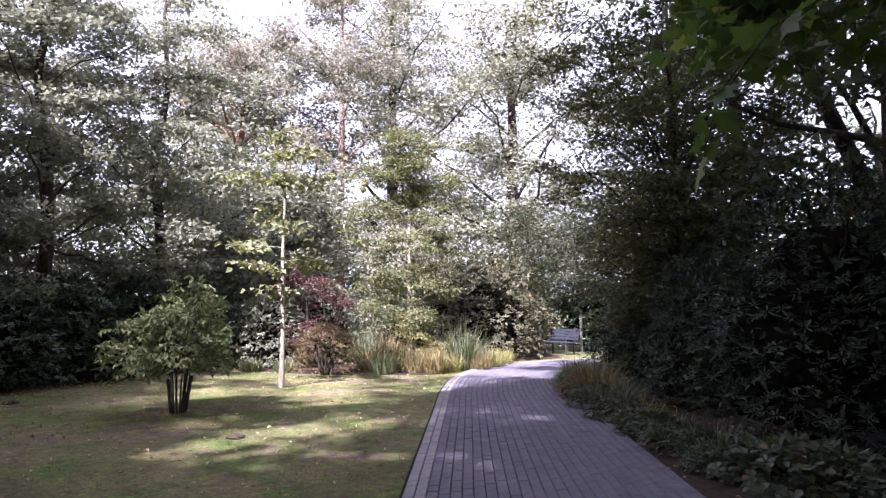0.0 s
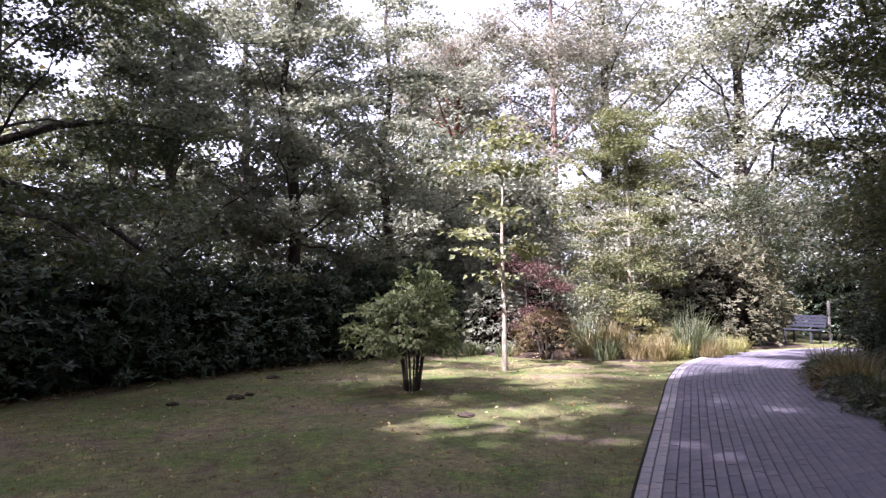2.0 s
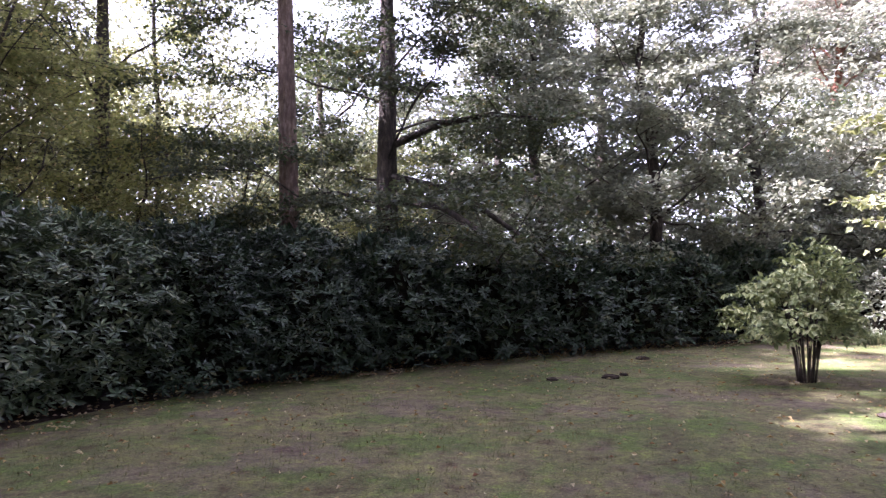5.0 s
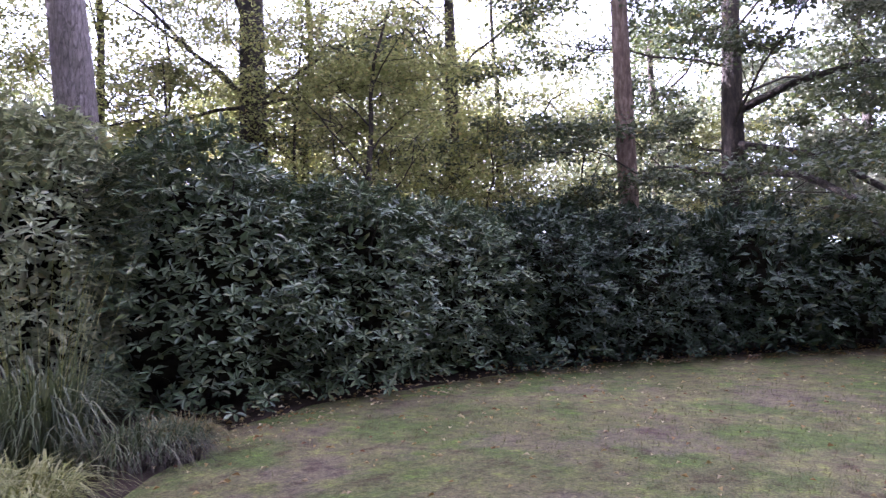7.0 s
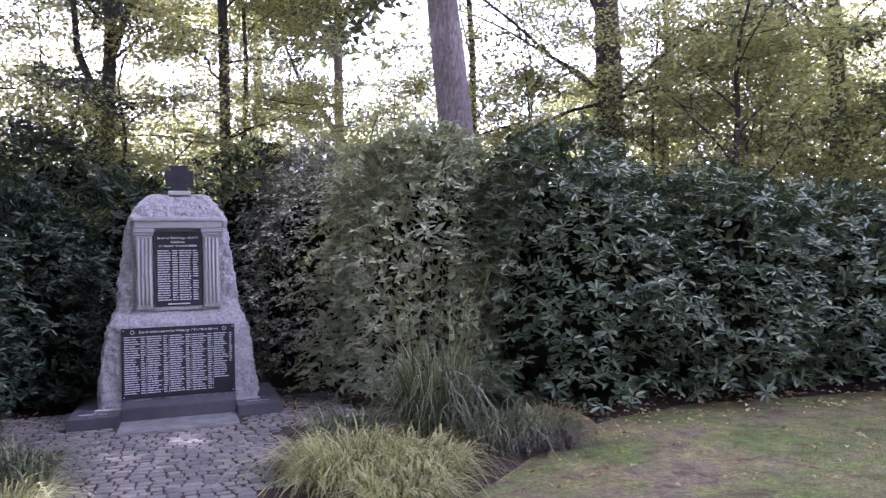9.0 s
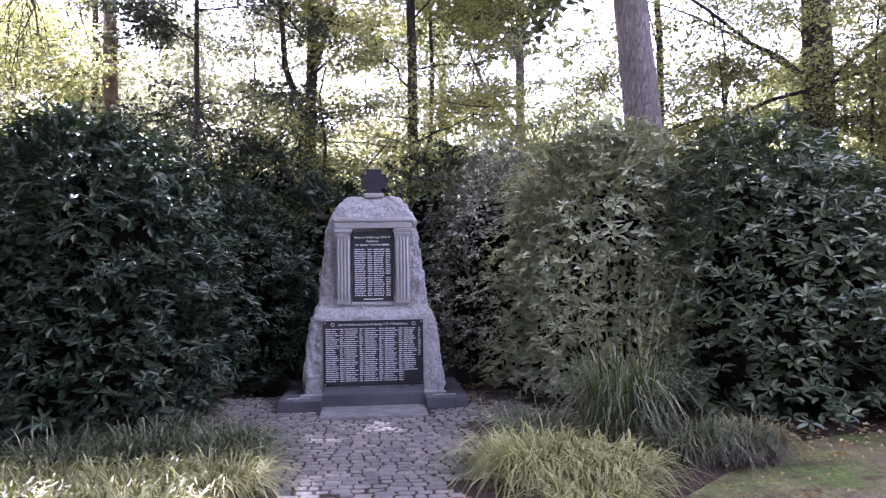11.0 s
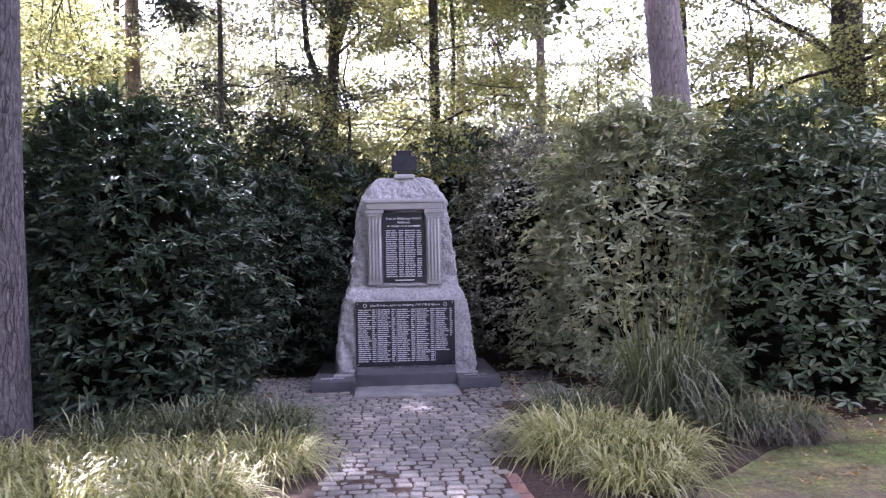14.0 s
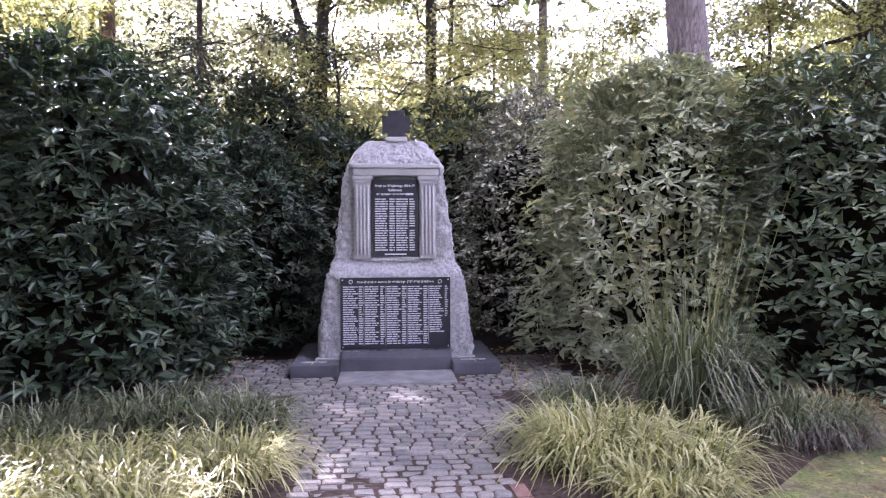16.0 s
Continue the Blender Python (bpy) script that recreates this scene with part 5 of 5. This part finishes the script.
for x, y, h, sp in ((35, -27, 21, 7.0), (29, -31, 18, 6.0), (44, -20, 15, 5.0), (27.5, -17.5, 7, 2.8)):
    tree("oak_tree", "large oak beyond the border, its leaves paled to look sunlit", x, y, h, 0.45, SUNLIT_FAR, BARK_DARK, (2.5, h), sp, 520, 54, 0.25, limbs=20, clump_r=0.95, wiggle=0.35, limb=0.8, group="sunlit oaks")

# pale leaves carry the sun; those beyond the bench are left darker
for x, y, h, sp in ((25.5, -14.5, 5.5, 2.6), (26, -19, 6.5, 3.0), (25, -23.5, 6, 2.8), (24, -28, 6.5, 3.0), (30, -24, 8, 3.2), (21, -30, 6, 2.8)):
    tree("woodland_shrub", "tall leafy shrub closing the view behind the border", x, y, h, 0.07, OAK if y < -27 else SUNLIT_FAR, BARK_DARK, (0.5, h), sp, 130, 60, 0.15, limbs=14, category="shrub", clump_r=0.6, group="shrubs behind the border")

for x, y, r, h in ((21.6, -29.2, 1.6, 3.0), (19.2, -31.0, 1.6, 2.8), (24.6, -27.6, 1.7, 3.2), (17.6, -33.5, 1.7, 3.0)):
    bush(x, y, r, r, h, GREEN_DARK, "dark evergreen bush beyond the bench", 8, (0.12, 0.17), inner=1800, stems=3, name="evergreen_shrub", group="border")

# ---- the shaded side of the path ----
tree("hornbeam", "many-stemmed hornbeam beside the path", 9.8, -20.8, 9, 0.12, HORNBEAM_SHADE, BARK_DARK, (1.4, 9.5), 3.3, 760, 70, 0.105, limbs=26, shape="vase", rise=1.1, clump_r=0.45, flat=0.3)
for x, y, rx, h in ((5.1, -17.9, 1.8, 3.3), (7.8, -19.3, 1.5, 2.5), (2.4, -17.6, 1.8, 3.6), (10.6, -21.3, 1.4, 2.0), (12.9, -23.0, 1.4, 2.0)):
    bush(x, y, rx, rx * 0.95, h, NARROW_SHADED, "narrow-leaved evergreen bush beside the path, leaf tone set for deep shade", 34, (0.07, 0.12), 0.21, inner=2600, stems=5, singles=60, group="bushes beside the path")
for x, y, r, h, m in ((5.2, -15.8, 0.5, 0.4, REED), (6.2, -16.3, 0.5, 0.4, REED), (7.3, -16.95, 0.5, 0.45, STRAW), (8.3, -17.5, 0.5, 0.6, REED), (9.3, -18.1, 0.6, 0.9, STRAW), (10.2, -18.8, 0.6, 0.8, REED), (11.3, -19.5, 0.6, 0.7, STRAW), (12.4, -20.4, 0.6, 0.6, REED)):
    grass_clump("border_grass", "shaded grass tuft beside the path", x, y, r, h, 500, m, 0.012, 0.35, 0.45, group="grass beside the path")
bush(3.9, -15.5, 0.95, 0.75, 0.36, OAK, "low leafy ground cover beside the path", 90, (0.07, 0.115), 0.8, 6, 400, name="ground_cover", group="ground cover", stems=0)
for x, y, r, h, m in ((4.6, -15.25, 0.45, 0.25, OAK), (5.5, -15.7, 0.5, 0.32, OAK), (6.5, -16.2, 0.5, 0.4, OAK), (7.6, -16.8, 0.5, 0.35, OAK), (8.7, -17.4, 0.5, 0.4, OAK), (9.8, -18.1, 0.5, 0.45, BROWN_SHRUB), (10.9, -18.9, 0.5, 0.4, OAK), (3.0, -15.6, 0.7, 0.3, OAK)):
    bush(x, y, r, r * 0.8, h, m, "low weedy plants along the path edge", 150, (0.04, 0.075), 0.6, 5, 300, name="weed_patch", category="weeds", group="ground cover", stems=0)
# those at x 0.5 and 4.2 are unseen, added to darken the bank
for x, y, h, sp in ((7.5, -25, 14, 4.5), (13.5, -28, 15, 4.5), (0.5, -20.5, 14, 4.8), (20, -33, 16, 5), (4.2, -21.5, 13, 4.5)):
    tree("woodland_tree", "dark woodland tree beyond the path", x, y, h, 0.28, OAK, BARK_DARK, (2.5, h), sp, 240, 40, 0.25, clump_r=0.8, limbs=13, group="trees beyond the path")
# added, with its crown out of view, to shade the bend
tree("woodland_tree", "leaning woodland tree added to shade the bend of the path", 7.0, -26.5, 26, 0.2, OAK, BARK_DARK, (15, 26), 4.8, 260, 46, 0.32, lean=(0.2, 0.42), clump_r=0.9, limbs=10, group="trees beyond the path")
# the low branch hangs in view; the crown above is added for shade
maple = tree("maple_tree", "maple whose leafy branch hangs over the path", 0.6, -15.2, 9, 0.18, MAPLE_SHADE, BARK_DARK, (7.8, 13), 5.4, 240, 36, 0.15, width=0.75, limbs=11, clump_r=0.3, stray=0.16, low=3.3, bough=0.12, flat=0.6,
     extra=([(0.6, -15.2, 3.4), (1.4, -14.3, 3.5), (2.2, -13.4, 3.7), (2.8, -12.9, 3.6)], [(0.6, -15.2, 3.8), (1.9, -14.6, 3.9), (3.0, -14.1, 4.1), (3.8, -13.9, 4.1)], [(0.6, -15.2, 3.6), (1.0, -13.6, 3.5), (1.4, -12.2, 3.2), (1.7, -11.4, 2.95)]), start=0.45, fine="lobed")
# the drooping end of the lowest branch
sprig = np.array([(1.2, -12.7, 3.3), (1.45, -12.2, 3.0), (1.6, -11.75, 2.72), (1.71, -11.55, 2.42), (1.75, -11.5, 2.2)]) - np.array([0.6, -15.2, 0])
part("sprig", fast_mesh("sprig", *tube_arrays(sprig, [0.006, 0.005, 0.004, 0.003, 0.002], 5), BARK_DARK), BARK_DARK, maple)
at = np.concatenate([sprig[i] + (sprig[i + 1] - sprig[i]) * RNG.uniform(0, 1, (m, 1)) for i, m in enumerate((9, 10, 6, 6))])
hang_d = unit(RNG.normal(0, 0.75, (len(at), 3)) + np.array([0, 0, -0.55]))
L = RNG.uniform(0.08, 0.14, len(at))
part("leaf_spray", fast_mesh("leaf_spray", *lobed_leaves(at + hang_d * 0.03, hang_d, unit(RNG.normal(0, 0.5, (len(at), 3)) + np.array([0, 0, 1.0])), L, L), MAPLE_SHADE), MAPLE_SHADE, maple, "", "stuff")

# ---- bench, posts, molehills and fallen leaves ----
def bench(x, y, turn):
    top = thing("park_bench", "weathered blue-grey slatted park bench", "bench", (x, y, 0))
    top.rotation_euler[2] = radians(turn)
    for k in range(4):
        bm = bmesh.new()
        box(bm, (-0.75, -0.42 + k * 0.115, 0.43), (0.75, -0.325 + k * 0.115, 0.465), 0.008)
        part("seat_slat", bm, BENCH_WOOD, top)
    for k in range(4):
        bm = bmesh.new()
        z = 0.53 + k * 0.105
        box(bm, (-0.75, 0.05 + k * 0.03, z), (0.75, 0.085 + k * 0.03, z + 0.085), 0.008)
        part("back_slat", bm, BENCH_WOOD, top)
    for sx in (-0.55, 0.55):
        bm = bmesh.new()
        box(bm, (sx - 0.03, -0.40, -0.02), (sx + 0.03, -0.34, 0.43), 0.008)
        box(bm, (sx - 0.03, -0.40, 0.37), (sx + 0.03, 0.08, 0.428), 0.008)
        box(bm, (sx - 0.03, 0.0, -0.02), (sx + 0.03, 0.06, 0.428), 0.008)
        box(bm, (sx - 0.03, 0.09, 0.40), (sx + 0.03, 0.125, 0.95), 0.008)
        part("bench_frame", bm, BENCH_IRON, top)


bench(20.4, -26.8, 185)
for x, y, h in ((19.9, -27.3, 1.4), (19.1, -28.4, 0.9)):
    bm = bmesh.new()
    box(bm, (-0.035, -0.035, -0.1), (0.035, 0.035, h), 0.01)
    post = thing("post", "weathered wooden post beside the path", "post", (x, y, 0))
    part("shaft", bm, POST_WOOD, post)

for x, y, r in ((14.94, -9.12, 0.13), (11.53, -7.64, 0.09), (11.99, -8.54, 0.13), (9.27, -11.69, 0.11), (12.35, -8.75, 0.07)):
    bm = bmesh.new()
    bmesh.ops.create_icosphere(bm, subdivisions=4, radius=1)
    for v in bm.verts:
        q = 1 + 0.35 * noise.noise(v.co * 2.4 + Vector((x, y, 0))) + 0.14 * noise.noise(v.co * 8)
        v.co = Vector((v.co.x * r * q, v.co.y * r * q, max(-0.03, v.co.z * r * 0.36 * q)))
    me = bpy.data.meshes.new("molehill")
    bm.to_mesh(me)
    bm.free()
    me.materials.append(EARTH)
    ob = new("molehill", me)
    ob.location = (x, y, 0)
    tagged(ob, "small molehill of dark crumbly earth on the lawn", "molehill", "molehills")


def litter(n, xs, ys, size, label, keep):
    p = np.stack([RNG.uniform(*xs, n), RNG.uniform(*ys, n), np.full(n, 0.012)], -1)
    p = p[keep(p)]
    n = len(p)
    a = RNG.uniform(0, 2 * np.pi, n)
    d = np.stack([np.cos(a), np.sin(a), RNG.uniform(0, 0.3, n)], -1)
    L = RNG.uniform(*size, n)
    v, f = kite_leaves(p, unit(d), np.array([0, 0, 1.0]) + RNG.normal(0, 0.25, (n, 3)), L, L * 0.6, 0.25)
    ob = new("fallen_leaves", fast_mesh("fallen_leaves", v, f, DRY_LEAF))
    return tagged(ob, label, "fallen leaves", "", "stuff")


def near_hedge(p, lo, hi):
    d = np.min(np.linalg.norm(p[:, None, :2] - sweep(HEDGE_FOOT, 120)[None], axis=2), axis=1)
    return (d > lo) & (d < hi)


def off_path(p):
    return np.min(np.linalg.norm(p[:, None, :2] - PATH_LINE[None, ::3], axis=2), axis=1) > PATH_HALF


litter(2600, (2.5, 21), (-19, -2), (0.04, 0.075), "scattered dry leaves on the lawn", off_path)
litter(14000, (3, 22), (-15, -1), (0.04, 0.075), "drift of dry leaves along the hedge", lambda p: near_hedge(p, 0, 0.7))
litter(700, (-2.2, 3.0), (-1.2, 1.4), (0.04, 0.075), "dry leaves round the memorial", lambda p: (p[:, 0] > 1.15) | (p[:, 0] < -1.5))

# short turf over the part of the lawn that is seen from near by
n = 42000
tp = np.stack([RNG.uniform(1.2, 13, n), RNG.uniform(-14, -2.6, n), np.full(n, -0.03)], -1)
tp = tp[off_path(tp) & (near_hedge(tp, 0.25, 99)) & (tp[:, 1] < -3.9 + 0.5 * np.maximum(0, tp[:, 0] - 2))]
patchy = np.array([noise.noise((x * 0.6, y * 0.6, 5)) + 0.5 * noise.noise((x * 2.1, y * 2.1, 8)) for x, y, _ in tp])
tp = tp[patchy + RNG.normal(0, 0.25, len(tp)) > -0.1]
n = len(tp)
v, f = blades(tp, RNG.uniform(0, 6.28, n), RNG.uniform(0.035, 0.075, n), RNG.uniform(0.004, 0.009, n), RNG.uniform(0.1, 0.7, n), RNG.uniform(0.1, 0.5, n), 1)
tagged(new("turf", fast_mesh("turf", v, f, TURF)), "short patchy lawn grass blades", "grass", "", "stuff")

# ---- pavers and setts ----
def block_mesh(name, lx, ly, hgt, mat, worn):
    """A paving block with a rounded, slightly uneven top; its top face lies at z = 0."""
    sx, sy = lx / 2, ly / 2
    b = 0.006 + 0.006 * worn
    cut = 0.06 + 0.2 * worn
    ring = [(-1 + cut, -1), (1 - cut, -1), (1, -1 + cut), (1, 1 - cut), (1 - cut, 1), (-1 + cut, 1), (-1, 1 - cut), (-1, -1 + cut)] if worn > 0.6 else [(-1, -1), (1, -1), (1, 1), (-1, 1)]
    m = len(ring)
    j = lambda: random.uniform(-0.006, 0.006) * worn
    base = [(cx * sx + j(), cy * sy + j()) for cx, cy in ring]
    end = b if worn > 0.3 else 0.0015                    # pavers lie end to end almost without a joint
    v = [(x, y, -hgt) for x, y in base] + [(x, y, -b) for x, y in base] + [(x * (1 - end / sx), y * (1 - b / sy), j() * 0.5) for x, y in base]
    f = []
    for lv in (0, m):
        f += [(lv + k, lv + (k + 1) % m, lv + m + (k + 1) % m, lv + m + k) for k in range(m)]
    t = 2 * m
    f += [(t, t + 1, t + 2, t + 3)] if m == 4 else [(t, t + 1, t + 2, t + 7), (t + 7, t + 2, t + 3, t + 6), (t + 6, t + 3, t + 4, t + 5)]
    return np.array(v), np.array(f)


def lay(parent, name, spots, variants, mat, near, limit=300):
    """Lays blocks at (x, y, z, turn, scale): the near ones as objects, the rest as one mesh."""
    meshes = [fast_mesh(name, v, f, mat) for v, f in variants]
    rest, made = [], 0
    for s in spots:
        k = random.randrange(len(variants))
        if near(s) and made < limit:
            ob = new(name, meshes[k])
            ob.parent = parent
            ob.matrix_basis = pose(s[0], s[1], s[2], random.uniform(-1, 1), random.uniform(-1, 1), s[3]) @ Matrix.Diagonal((s[4], s[5], 1, 1))
            made += 1
        else:
            v, f = variants[k]
            c, q = math.cos(radians(s[3])), math.sin(radians(s[3]))
            w = v * (s[4], s[5], 1)
            rest.append((np.stack([s[0] + w[:, 0] * c - w[:, 1] * q, s[1] + w[:, 0] * q + w[:, 1] * c, s[2] + w[:, 2]], -1), f))
    if rest:
        part(name + "_courses", fast_mesh(name + "_courses", *joined(rest), mat), mat, parent, "", "stuff")


# setts: courses across the footway, each stone a little different
spots = []
y = -8.9
while y < 0.6:
    pitch = random.uniform(0.086, 0.112)
    lo, hi = (-0.72, 0.58) if y < -3.2 else (-0.98, 0.92) if y < -1.2 else (-1.92, 1.82)
    x = lo + random.uniform(0, 0.05)
    while x < hi - 0.04:
        w = random.uniform(0.085, 0.165)
        if not (abs(x + w / 2) < 1.12 and y > -0.4) and not (abs(x + w / 2) < 0.68 and y > -0.76):
            spots.append((x + w / 2, y + pitch / 2, 0.021 + random.uniform(-0.006, 0.006), random.uniform(-5, 5), (w - 0.007) / 0.1, (pitch - random.uniform(0.004, 0.012)) / 0.1))
        x += w
    y += pitch
SETTS = [block_mesh("sett", 0.1, 0.1, 0.06, SETT, 1.0) for _ in range(8)]
lay(pavement, "sett", spots, SETTS, SETT, lambda s: s[1] > -3.9 and s[1] < -1.2)
# red brick edging of the footway
spots = [(0.655 + random.uniform(-0.01, 0.01), yy, 0.018, random.uniform(-4, 4) + 90, 1, 1) for yy in np.arange(-8.9, -3.6, 0.21)]
lay(pavement, "brick", spots, [block_mesh("brick", 0.2, 0.1, 0.06, RED_BRICK, 0.5) for _ in range(3)], RED_BRICK, lambda s: True)

# clay pavers: long courses that follow the bends of the path
line = sweep(PATH_LINE, 1200)
length = np.r_[0, np.cumsum(np.linalg.norm(np.diff(line, axis=0), axis=1))]
way = unit(np.gradient(line, axis=0))
spots, kerb = [], []
pitch = 0.1045
for k in range(25):
    u = -PATH_HALF + 0.055 + k * pitch
    s = 0.1 * (k % 2)
    while s < length[-1] - 0.2:
        c = [np.interp(s, length, line[:, q]) for q in range(2)]
        d = [np.interp(s, length, way[:, q]) for q in range(2)]
        d = np.array(d) / math.hypot(*d)
        item = (c[0] - d[1] * u, c[1] + d[0] * u, 0.02 + random.uniform(-0.0025, 0.0025), math.degrees(math.atan2(d[1], d[0])) + random.uniform(-0.6, 0.6), 1, 1)
        (kerb if k >= 23 else spots).append(item)
        s += 0.207
PAVERS = [block_mesh("paver", 0.2062, 0.0965, 0.06, PAVER, 0.2) for _ in range(6)]
lay(path, "paver", spots, PAVERS, PAVER, lambda s: 4.6 < s[0] < 7.2 and s[1] > -15.2)
lay(path, "edge_paver", kerb, [block_mesh("edge_paver", 0.199, 0.0965, 0.06, KERB, 0.2) for _ in range(4)], KERB, lambda s: 4.6 < s[0] < 18)
